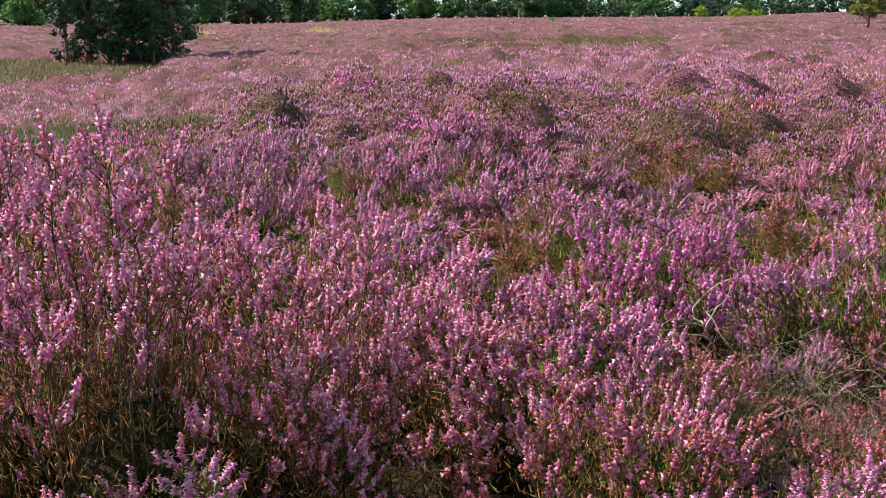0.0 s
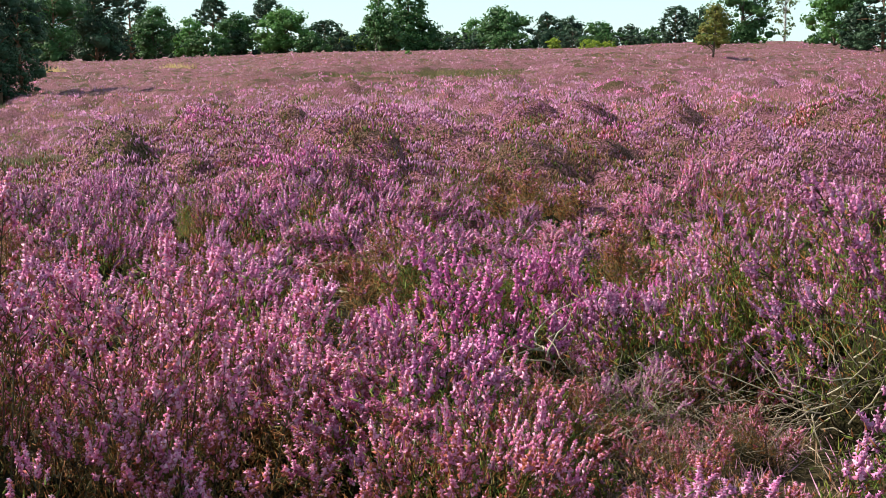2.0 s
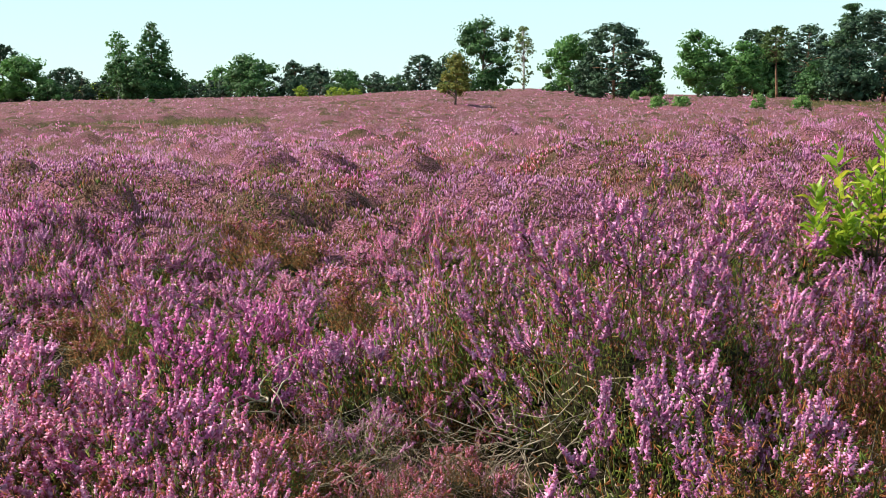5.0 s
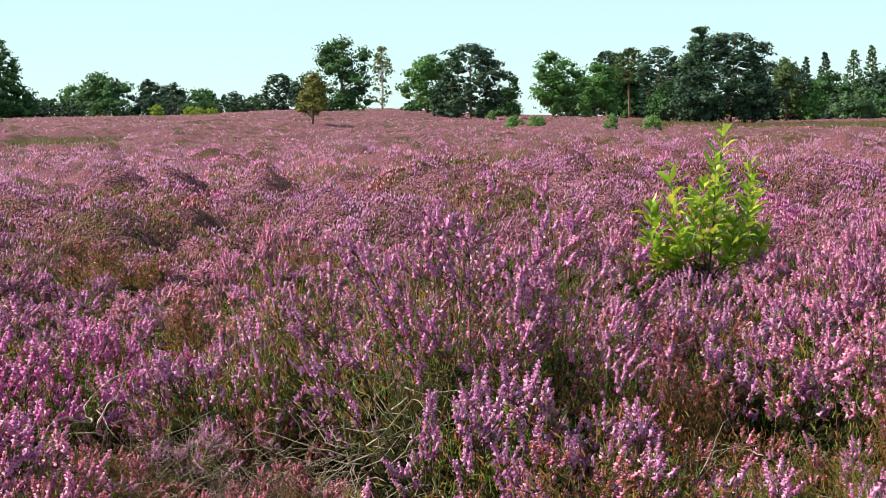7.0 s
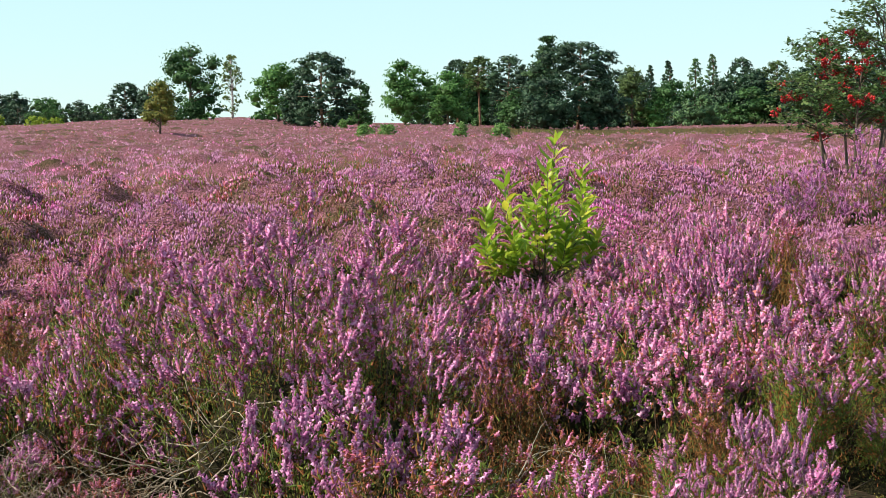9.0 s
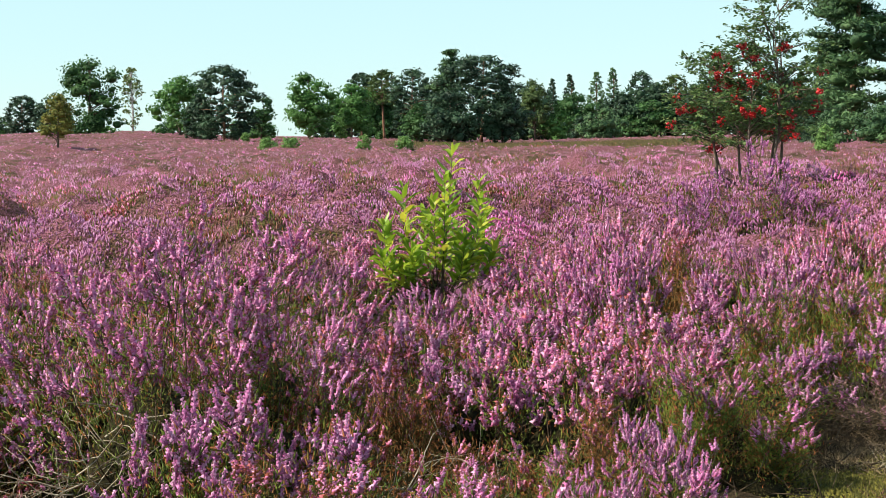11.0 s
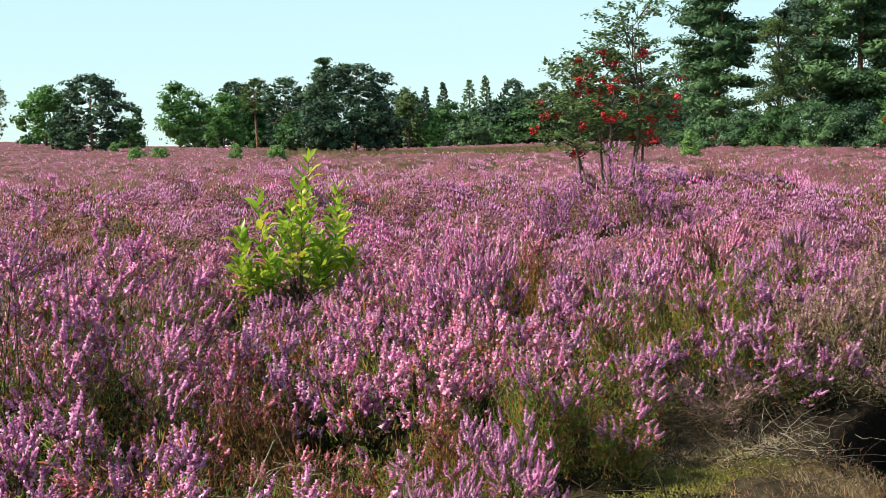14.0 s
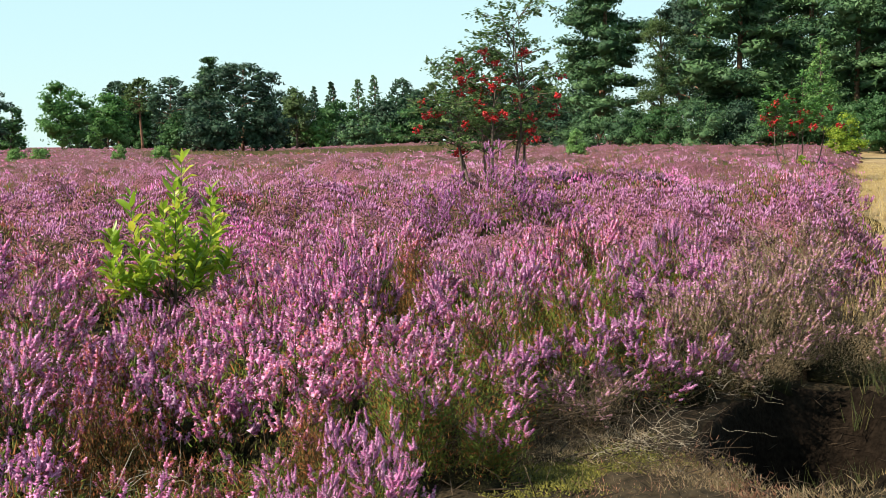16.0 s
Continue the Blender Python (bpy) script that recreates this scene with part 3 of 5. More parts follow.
def bush_meshes(seed, n, R, H, fine, petals, leaves=5.0, spread=0.5, plume=0.10, cluster=12, leaf_tone=None):
    """The parts of a bush: flowering branches, woody stems, leafy shoots and shade-coloured core."""
    rng = np.random.default_rng(seed)
    foot, tip, B, w, on, start, D = shoots(rng, n, R, H, spread, cluster=cluster, plume=plume)
    stem, green = Soup(), Soup()
    n = len(start)
    kinds = [spike(rng, l, fine) for l in (0.022, 0.030, 0.037, 0.045, 0.056, 0.034)]
    kind = rng.integers(0, 6, n)
    kind[::cluster] = 4
    turn = turned(D, rng.uniform(0, 6.28, n))
    out = []
    for q in range(len(foot)):
        branch = Soup()
        for i in range(q * cluster, (q + 1) * cluster):
            branch.many(*kinds[kind[i]], start[i:i + 1] - tip[q], turn[i:i + 1], np.ones(1))
        petal_faces = sum(len(f) for f in branch.F)
        branch.tube([-B[q] * plume * 1.1, -B[q] * plume * 0.5, (0, 0, 0)], [0.0018, 0.0014, 0.001], 3)
        for i in range(q * cluster + 1, (q + 1) * cluster):
            branch.tube([on[i] - tip[q] - B[q] * 0.02, start[i] - tip[q] + D[i] * 0.01], [0.0013, 0.0009], 3)
        me = mesh_np("flowering_branch", np.concatenate(branch.V), np.concatenate(branch.F), petals, False, M_STEM, petal_faces)
        out.append(("flowering_branch", me, Matrix.Translation(tip[q])))
    for a, b, d in zip(foot, tip, B):
        b = b - d * plume
        mid = (a + b) / 2 + np.array([b[0] - a[0], b[1] - a[1], 0]) * 0.15 + rng.normal(0, 0.012, 3)
        stem.tube([a, mid, b], [0.0030, 0.0024, 0.0018], 3)
    m = int(n * leaves)
    w = rng.integers(0, len(foot), m)
    f = rng.uniform(0.14, 0.97, m)[:, None] ** 0.8
    P = foot[w] * (1 - f) + tip[w] * f + rng.normal(0, 0.034, (m, 3))
    P[:, 2] = np.maximum(P[:, 2], 0.01)
    d = B[w] + rng.normal(0, 0.6, (m, 3))
    s = rng.uniform(0.010, 0.028, m) * (1.0 if fine else 1.3)
    th = np.full(m, 0.0022 if fine else 0.0036)
    green.many(*SPIKE3, P, turned(d, rng.uniform(0, 6, m)), np.stack([th, th, s], 1))
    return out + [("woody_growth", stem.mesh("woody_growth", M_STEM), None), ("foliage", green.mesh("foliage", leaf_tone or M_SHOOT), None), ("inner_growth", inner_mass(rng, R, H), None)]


def bush(name, label, meshes, group="heather bushes"):
    b = thing(name, label, "heather", group)
    for nm, me, m in meshes:
        ob = part(nm, me, b)
        if m is None:
            tagged(ob, kind="stuff")
        else:
            ob.matrix_basis = m
    return b


def spread_points(seed, r0, r1, a0, a1, step, power=0.0):
    """Jittered points of a ring sector; the spacing grows with the distance when power is set."""
    rng = np.random.default_rng(seed)
    out = []
    r = r0
    while r < r1:
        s = step * (r / r0) ** power
        n = max(1, int(radians(a1 - a0) * r / s))
        for k in range(n):
            a = a0 + (a1 - a0) * (k + rng.uniform(0.05, 0.95)) / n
            q = r + rng.uniform(-0.45, 0.45) * s
            x, y = at(a, q)
            out.append((x, y))
        r += s
    return out

# ---- ground ----
def ground():
    rad = np.concatenate([[0.0], np.geomspace(0.4, 2, 20)[:-1], np.geomspace(2, 8, 90)[:-1], np.geomspace(8, 1800, 110)])
    ang = np.radians(np.concatenate([np.arange(-40, 85, 0.8), np.arange(85, 320, 5)]))
    A, R = np.meshgrid(ang, rad)
    X, Y = R * np.sin(A), R * np.cos(A)
    Z = lie(X, Y)
    Z = Z + np.where(R < 60, 0.02 * np.sin(7 * X + 3 * Y) * np.sin(5 * Y - 4 * X) + 0.012 * np.sin(17 * X) * np.sin(19 * Y + 2), 0)
    Z = Z - 0.09 * (pit(X, Y) > 0)
    Z = np.where(R > 300, Z - (R - 300) * 0.01, Z)
    n, k = len(rad), len(ang)
    F = []
    for i in range(n - 1):
        for j in range(k):
            p, q = i * k + j, i * k + (j + 1) % k
            F += [(p, p + k, q + k), (p, q + k, q)]
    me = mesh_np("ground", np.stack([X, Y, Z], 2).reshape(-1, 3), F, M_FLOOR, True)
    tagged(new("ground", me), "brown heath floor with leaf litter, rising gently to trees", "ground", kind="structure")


ground()


def sandy_path():
    d = (PATH_B - PATH_A).normalized()
    side = Vector((d.y, -d.x))
    V, F = [], []
    n, k = 90, 9
    for i in range(n):
        s = -0.4 + i * 0.5 if i < 60 else 29.6 + (i - 60) * 1.5
        for j in range(k):
            p = PATH_A + d * s + side * (3.1 * j / (k - 1) + 0.12 * math.sin(s * 1.3 + (j > 4) * 2))
            V.append((p.x, p.y, float(lie(p.x, p.y)) + 0.06 - 0.03 * math.sin(math.pi * j / (k - 1)) + 0.006 * math.sin(9 * s + 5 * j)))
    for i in range(n - 1):
        for j in range(k - 1):
            a = i * k + j
            F += [(a, a + 1, a + k + 1), (a, a + k + 1, a + k)]
    tagged(new("path", mesh_np("path", V, F, M_SAND, True)), "sandy footpath with dry grass beside the heather", "path", kind="structure")


sandy_path()

# ---- heather close by: bushes one could walk round ----
LAB = "pink flowering heather bush with green and rusty shoots"
FINE = [bush_meshes(10 + k, 252, 0.29, 0.42, True, M_FLOWER, 11.0) for k in range(4)]
ROSY = [bush_meshes(15 + k, 216, 0.30, 0.42, True, M_ROSY, 17.0, leaf_tone=M_RUSTSHOOT if k else M_SHOOT) for k in range(3)]
MIDDLE = [bush_meshes(30 + k, 216, 0.31, 0.42, False, (M_FLOWER, M_LILAC, M_ROSY, M_FLOWER)[k], 4.2) for k in range(4)]
OUTER = [bush_meshes(60 + k, 216, 0.36, 0.42, False, (M_FLOWER, M_FLOWER, M_LILAC, M_ROSY, M_MASS)[k], 5.0, cluster=24) for k in range(5)]
BASE = {"tall": 0.70, "warm": 0.70, "purple": 0.80}
SPECIAL = {
    "tall": bush_meshes(55, 300, 0.44, 0.70, True, M_FLOWER, 18.0, 0.75, 0.16, cluster=12),
    "warm": bush_meshes(59, 420, 0.44, 0.70, True, M_ROSY, 13.0, 0.6, 0.14, leaf_tone=M_RUSTSHOOT),
    "magenta": bush_meshes(50, 240, 0.30, 0.42, False, M_MAGENTA, 5.0, 0.5),
    "lilac": bush_meshes(51, 216, 0.34, 0.42, False, M_LILAC, 7.0, 0.5),
    "purple": bush_meshes(56, 384, 0.46, 0.80, False, M_PURPLE, 5.0, 0.5),
    "faded": bush_meshes(52, 150, 0.30, 0.42, True, M_FADED, 15.0, leaf_tone=M_RUSTSHOOT),
    "leafy": bush_meshes(54, 72, 0.31, 0.42, True, M_FLOWER, 70.0),
    "twiggy": bush_meshes(57, 144, 0.34, 0.42, True, M_TAN, 24.0, 0.8, leaf_tone=M_TWIG),
    "bright": bush_meshes(58, 216, 0.30, 0.42, True, M_LILAC, 10.0, 0.4),
    "rusty": bush_meshes(53, 72, 0.30, 0.42, True, M_FADED, 70.0, leaf_tone=M_RUSTSHOOT),
}
protos = {}


def put_bush(key, meshes, label, x, y, height, turn, wide=1.0):
    m = Matrix.LocRotScale((x, y, float(lie(x, y)) - 0.01), Euler((0, 0, turn)), (wide, wide, height / BASE.get(key, 0.42)))
    if key not in protos:
        protos[key] = bush("heather_bush", label, meshes)
        protos[key].matrix_basis = m
        return protos[key]
    b = copy_thing(protos[key], Matrix())
    b.matrix_basis = m
    return b


# bushes that stand out
OWN = [
    ("warm", "tall rose heather bush with rusty orange foliage", -0.62, 2.55, 0.88, 1.0), ("warm", "", -0.28, 2.75, 0.68, 0.9), ("warm", "", -0.95, 2.75, 0.80, 0.9), ("tall", "tall spreading pink heather bush with a dark leafy inside", 1.80, 3.50, 0.88, 1.15), ("tall", "", 2.25, 3.75, 0.84, 1.2), ("tall", "", 2.0, 3.25, 0.68, 0.9), ("lilac", "lilac heather bush with long leaning spikes", 1.65, 2.92, 0.50, 0.9), ("tall", "", 2.45, 1.92, 0.40, 0.7),
    ("magenta", "bright magenta heather bush in full bloom", 0.56, 4.05, 0.50, 1.05), ("magenta", "", 0.86, 4.45, 0.46, 0.9), ("magenta", "", 1.25, 4.35, 0.36, 0.8),
    ("lilac", "", 1.16, 3.98, 0.50, 1.0), ("lilac", "", 1.85, 2.75, 0.5, 1.0), ("purple", "deep purple heather bush at the foot of the rowan", 7.75, 6.65, 0.88, 1.0), ("purple", "", 8.15, 6.4, 0.68, 0.9), ("purple", "", 7.4, 6.95, 0.60, 0.9), ("purple", "", 7.95, 6.2, 0.54, 0.9),
    ("faded", "heather bush with faded orange and pink flowers", 0.35, 2.35, 0.46, 1.0), ("faded", "", -0.15, 2.55, 0.46, 1.0), ("faded", "", -0.55, 3.0, 0.5, 1.1), ("faded", "", 0.55, 2.95, 0.34, 0.9),
    ("bright", "bright pink heather bush with tall dense spikes", 2.68, 2.30, 0.40, 0.72), ("bright", "", 2.40, 2.12, 0.33, 0.55), ("leafy", "green heather bush with only a few flowers", 3.2, 2.75, 0.42, 1.0), ("leafy", "", 1.45, 3.9, 0.62, 1.1), ("leafy", "", 4.35, 3.3, 0.5, 1.1),
    ("rusty", "rusty half-dead heather bush with few flowers", 2.08, 2.72, 0.36, 0.9), ("twiggy", "dry tan twiggy heather bush with few flowers", 5.35, 2.85, 0.48, 1.1), ("twiggy", "", 5.8, 2.95, 0.55, 1.2), ("lilac", "", 5.6, 3.4, 0.5, 1.2), ("twiggy", "", 6.2, 3.2, 0.6, 1.2), ("lilac", "", 6.0, 3.75, 0.52, 1.2), ("leafy", "", 5.0, 3.3, 0.5, 1.2), ("lilac", "", 4.42, 3.05, 0.40, 1.0), ("lilac", "", 4.0, 3.12, 0.40, 1.0), ("lilac", "", 4.92, 3.02, 0.40, 1.0), ("twiggy", "", 5.95, 2.72, 0.46, 1.0), ("twiggy", "", 5.3, 2.74, 0.27, 0.9), ("twiggy", "", 5.7, 2.60, 0.27, 0.9), ("twiggy", "", 4.98, 2.86, 0.26, 0.8), ("lilac", "", 4.62, 2.90, 0.24, 0.8), ("twiggy", "", 4.3, 2.86, 0.22, 0.8), ("lilac", "", 1.2, 4.05, 0.34, 0.9), ("lilac", "", 1.48, 3.78, 0.28, 0.7), ("lilac", "", 4.1, 3.75, 0.46, 1.0), ("leafy", "", 3.45, 2.62, 0.22, 0.8), ("lilac", "", 2.85, 3.5, 0.54, 1.1), ("leafy", "", 1.78, 2.42, 0.30, 0.9), ("tall", "", 2.02, 2.22, 0.36, 0.5), ("rusty", "", 2.25, 2.42, 0.28, 0.9), ("leafy", "", 2.5, 2.3, 0.28, 0.9), ("rusty", "", 2.75, 2.6, 0.34, 0.9), ("rusty", "", 2.38, 3.0, 0.40, 0.9), ("leafy", "", 2.55, 2.62, 0.26, 0.8), ("faded", "", 2.5, 3.35, 0.54, 1.1), ("rusty", "", 1.35, 5.3, 0.42, 1.3),
    ("rusty", "", 0.78, 3.5, 0.22, 0.7), ("faded", "", 0.95, 2.68, 0.28, 0.8), ("leafy", "", 0.72, 3.12, 0.22, 0.7), ("lilac", "", 1.0, 3.62, 0.24, 0.5), ("faded", "", 0.72, 3.42, 0.24, 0.6), ("faded", "", 1.28, 3.72, 0.26, 0.6), ("faded", "", 1.25, 3.30, 0.20, 0.55), ("faded", "", 0.88, 3.85, 0.26, 0.6), ("faded", "", 0.98, 3.18, 0.18, 0.5), ("twiggy", "", 5.25, 3.05, 0.44, 1.0), ("rusty", "", 0.45, 6.3, 0.36, 1.2), ("rusty", "", -0.4, 9.6, 0.4, 1.6), ("rusty", "", 1.5, 8.2, 0.44, 1.7),
]
taken = []
for k, (key, label, x, y, h, wide) in enumerate(OWN):
    put_bush(key, SPECIAL[key], label, x, y, h, k * 1.7, wide)
    taken.append((x, y, 0.24 * wide))
rng = np.random.default_rng(7)
for ring, (r0, r1, step, kinds, tag) in enumerate([(2.05, 3.3, 0.40, FINE, "fine"), (3.4, 6.7, 0.48, MIDDLE, "middle")]):
    for k, (x, y) in enumerate(spread_points(20 + ring, r0, r1, -24, 71, step)):
        if bare(x, y) or ((x - 5.4) / 0.9) ** 2 + ((y - 2.6) / 0.6) ** 2 < 1 or ((x - 2.3) / 0.66) ** 2 + ((y - 2.68) / 0.52) ** 2 < 1 or ((x - 1.08) / 0.42) ** 2 + ((y - 2.78) / 0.36) ** 2 < 1 or any((x - a) ** 2 + (y - b) ** 2 < d * d for a, b, d in taken):
            continue
        az = math.degrees(math.atan2(x, y))
        dull = rng.random() < (0.5 if ring == 0 and az < -8 else 0.72 if ring == 0 and 26 < az < 50 else 0.34 if ring == 1 else 0.24)
        if dull:
            kind = "rusty" if rng.random() < (0.7 if az < 0 else 0.4) else "leafy"
            put_bush(kind, SPECIAL[kind], "", x, y, min(0.42, float(swell(x, y)) * rng.uniform(0.75, 1.05)), rng.uniform(0, 6.28), rng.uniform(0.9, 1.2))
            continue
        key, made = tag + str(k % 4), kinds[k % 4]
        if ring == 0 and az < 13:
            key, made = "rosy" + str(k % 3), ROSY[k % 3]
        put_bush(key, made, LAB, x, y, min(float(swell(x, y)) * rng.uniform(0.8, 1.3), (0.29 if 10 < az < 27 and ring == 0 else 0.35) + (0.25 if x < 0.6 else 0.14) * max(0.0, math.hypot(x, y) - 2.3)), rng.uniform(0, 6.28), rng.uniform(0.8, 1.25))


for k, (x, y) in enumerate(spread_points(23, 6.75, 9.3, -24, 66, 0.50)):
    if bare(x, y) or beside(x, y) < 0.4 or any((x - a) ** 2 + (y - b) ** 2 < d * d for a, b, d in taken) or math.hypot(x - 4.375, y - 5.865) < 0.25:
        continue
    high = min(0.60, float(swell(x, y)) * rng.uniform(0.8, 1.2)) * (0.75 + 0.5 * float(dice(k, 8, 3)))
    pick = rng.random()
    if pick < 0.20:
        key, made = ("rusty", SPECIAL["rusty"]) if pick < 0.09 else ("leafy", SPECIAL["leafy"])
        high *= 0.85
    else:
        key, made = "outer" + str(k % 5), OUTER[k % 5]
    put_bush(key, made, LAB, x, y, max(0.2, high), rng.uniform(0, 6.28), rng.uniform(0.85, 1.25))

d = (PATH_B - PATH_A).normalized()
for k in range(16):
    p = PATH_A + d * (0.1 + 0.62 * k) + Vector((-d.y, d.x)) * (0.38 + 0.3 * float(dice(k, 2, 9)))
    key = "twiggy" if k < 6 or k % 3 == 0 else "middle" + str(k % 4)
    put_bush(key, SPECIAL.get(key, MIDDLE[k % 4]), LAB, p.x, p.y, 0.36 + 0.2 * float(dice(k, 4, 9)), 1.3 * k, 1.0 + 0.3 * float(dice(k, 6, 9)))


def litter():
    rng = np.random.default_rng(91)
    n = 17000
    r, a = np.sqrt(rng.uniform(1.7 ** 2, 9.5 ** 2, n)), np.radians(rng.uniform(-26, 74, n))
    x, y = r * np.sin(a), r * np.cos(a)
    P = np.stack([x, y, lie(x, y) + rng.uniform(0.0, 0.05, n)], 1)
    D = np.concatenate([rng.normal(0, 1, (n, 2)), rng.uniform(-0.1, 0.7, (n, 1))], 1)
    s = Soup()
    th = rng.uniform(0.0010, 0.003, n)
    s.many(*SLIM, P, turned(D, rng.uniform(0, 6, n)), np.stack([th, th, rng.uniform(0.04, 0.16, n)], 1))
    tagged(new("heather_litter", s.mesh("heather_litter", M_STEM)), "brown fallen heather twigs covering the soil", "litter", kind="stuff")


litter()

# ---- heather farther off: too many to count ----
def own_spot(x, y):
    """True where one of the bushes of its own stands."""
    hit = np.zeros(np.shape(x), bool)
    for a, b, d in taken:
        hit |= (x - a) ** 2 + (y - b) ** 2 < (d * 0.8) ** 2
    return hit


def heather_top():
    """The closed canopy under the shoots, past the bushes that stand singly."""
    rad = [8.4]
    while rad[-1] < 250:
        rad.append(rad[-1] + max(0.075, rad[-1] * 0.0115))
    ang = np.radians(np.arange(-25, 70.01, 0.42))
    A, R = np.meshgrid(ang, np.array(rad))
    X, Y = R * np.sin(A), R * np.cos(A)
    Z = canopy(X, Y) - 0.045
    out = np.vectorize(bare)(X, Y) | own_spot(X, Y)
    Z = np.where(out, lie(X, Y) - 0.12, Z)
    n, k = X.shape
    I, J = np.meshgrid(np.arange(n - 1), np.arange(k - 1), indexing="ij")
    p = (I * k + J).ravel()
    F = np.concatenate([np.stack([p, p + k, p + k + 1], 1), np.stack([p, p + k + 1, p + 1], 1)])
    ob = new("heather_canopy", mesh_np("heather_canopy", np.stack([X, Y, Z], 2).reshape(-1, 3), F, M_CANOPY, True))
    tagged(ob, "closed canopy of pink, rust and green heather", "heather", kind="stuff")


heather_top()


SETTLED = (SPIKE3[0] * (0.75, 0.75, 1.0), SPIKE3[1])


def heather_field(name, label, r0, r1, sprigs, per, tri, seed, girth, lengths, petals):
    """Sprigs of upright flower spikes standing on the canopy, in bloom or not sprig by sprig and bush by bush."""
    rng = np.random.default_rng(seed)
    # as many in each ring as its nearness asks for
    r = r0 * (r1 / r0) ** rng.random(sprigs)
    a = np.radians(rng.uniform(-24, 69, sprigs))
    x, y = r * np.sin(a), r * np.cos(a)
    keep = ~(np.vectorize(bare)(x, y) | own_spot(x, y))
    x, y = x[keep], y[keep]
    keep = rng.random(len(x)) > grassy(x, y)
    x, y = x[keep], y[keep]
    n = len(x)
    d, u, v, w = clumps(x, y)
    f = np.hypot(x, y) / r0
    q = np.minimum(d / 0.66, 1.0)
    chance = np.clip(0.97 - 0.34 * q ** 3 - 0.40 * (v > 0.85) - 0.30 * v ** 3 - 0.30 * ss(soft(x, y, 3.5, 5), 0.55, 0.8) - 0.12 * ss(soft(x, y, 14.0, 8), 0.5, 0.8) - 0.30 * ss(soft(x, y, 0.35, 6), 0.45, 0.75), 0.12, 1)
    lit = rng.random(n) < chance
    kind = np.where(lit, np.where(w < 0.10, 1, np.where(w < 0.18, 2, np.where(w < 0.24, 5, 0))), np.where(rng.random(n) < 0.6, 3, 4))
    rise = rng.normal(0.0, 0.032, n) * f ** 0.5
    stand = rng.normal(0, 0.24, (n, 3)) * (1, 1, 0) + (-0.06, 0, 1.0)
    # each sprig's spikes
    k = np.repeat(np.arange(n), per)
    m = len(k)
    px, py = x[k] + rng.normal(0, 0.026, m) * f[k] ** 0.8, y[k] + rng.normal(0, 0.026, m) * f[k] ** 0.8
    pz = canopy(px, py)
    e = 0.06
    N = np.clip(np.stack([-(canopy(px + e, py) - pz) / e, -(canopy(px, py + e) - pz) / e, np.zeros(m)], 1), -1, 1)
    D = stand[k] + N * 0.16 + rng.normal(0, 0.20, (m, 3)) * (1, 1, 0)
    D /= np.linalg.norm(D, axis=1, keepdims=True)
    dull = (kind[k] == 3) | (kind[k] == 4)
    L = (lengths[0] + (lengths[1] - lengths[0]) * rng.random(m)) * f[k] ** 0.4 * np.where(dull, 1.25, 1.0)
    th = girth * rng.uniform(0.75, 1.25, m) * f[k] ** 0.75 * np.where(dull, 0.7, 1.0)
    P = np.stack([px, py, pz + rise[k]], 1) - D * (L * rng.uniform(0.35, 0.75, m))[:, None]
    top = new(name)
    tagged(top, label, "heather", kind="stuff")
    for c, (nm, mat) in enumerate([("pink_spikes", petals), ("magenta_spikes", M_MAGENTA), ("lilac_spikes", M_LILAC), ("spent_spikes", M_BROWN), ("leafy_shoots", M_SHOOT), ("faded_spikes", M_FADED)]):
        s, g = Soup(), kind[k] == c
        s.many(*tri, P[g], turned(D[g], rng.uniform(0, 6, g.sum())), np.stack([th[g], th[g], L[g]], 1))
        tagged(part(nm, s.mesh(nm, mat), top), kind="stuff")


heather_field("heather_carpet", "dense carpet of pink flowering heather on the heath", 8.5, 14, 20000, 6, SLIM, 71, 0.0064, (0.025, 0.046), M_MASS)
heather_field("heather_slope", "rolling pink heather with brown patches", 14, 32, 38000, 5, SETTLED, 72, 0.0092, (0.028, 0.044), M_MASS)
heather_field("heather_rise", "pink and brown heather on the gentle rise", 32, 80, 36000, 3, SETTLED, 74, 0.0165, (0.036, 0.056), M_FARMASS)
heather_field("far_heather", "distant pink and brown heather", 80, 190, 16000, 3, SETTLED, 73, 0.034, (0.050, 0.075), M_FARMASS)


# ---- trees ----
ico = bmesh.new()
bmesh.ops.create_icosphere(ico, subdivisions=1, radius=1.0)
BLOB = (np.array([v.co[:] for v in ico.verts]) * np.random.default_rng(2).uniform(0.75, 1.2, (len(ico.verts), 1)), np.array([[v.index for v in f.verts] for f in ico.faces]))
ico.free()


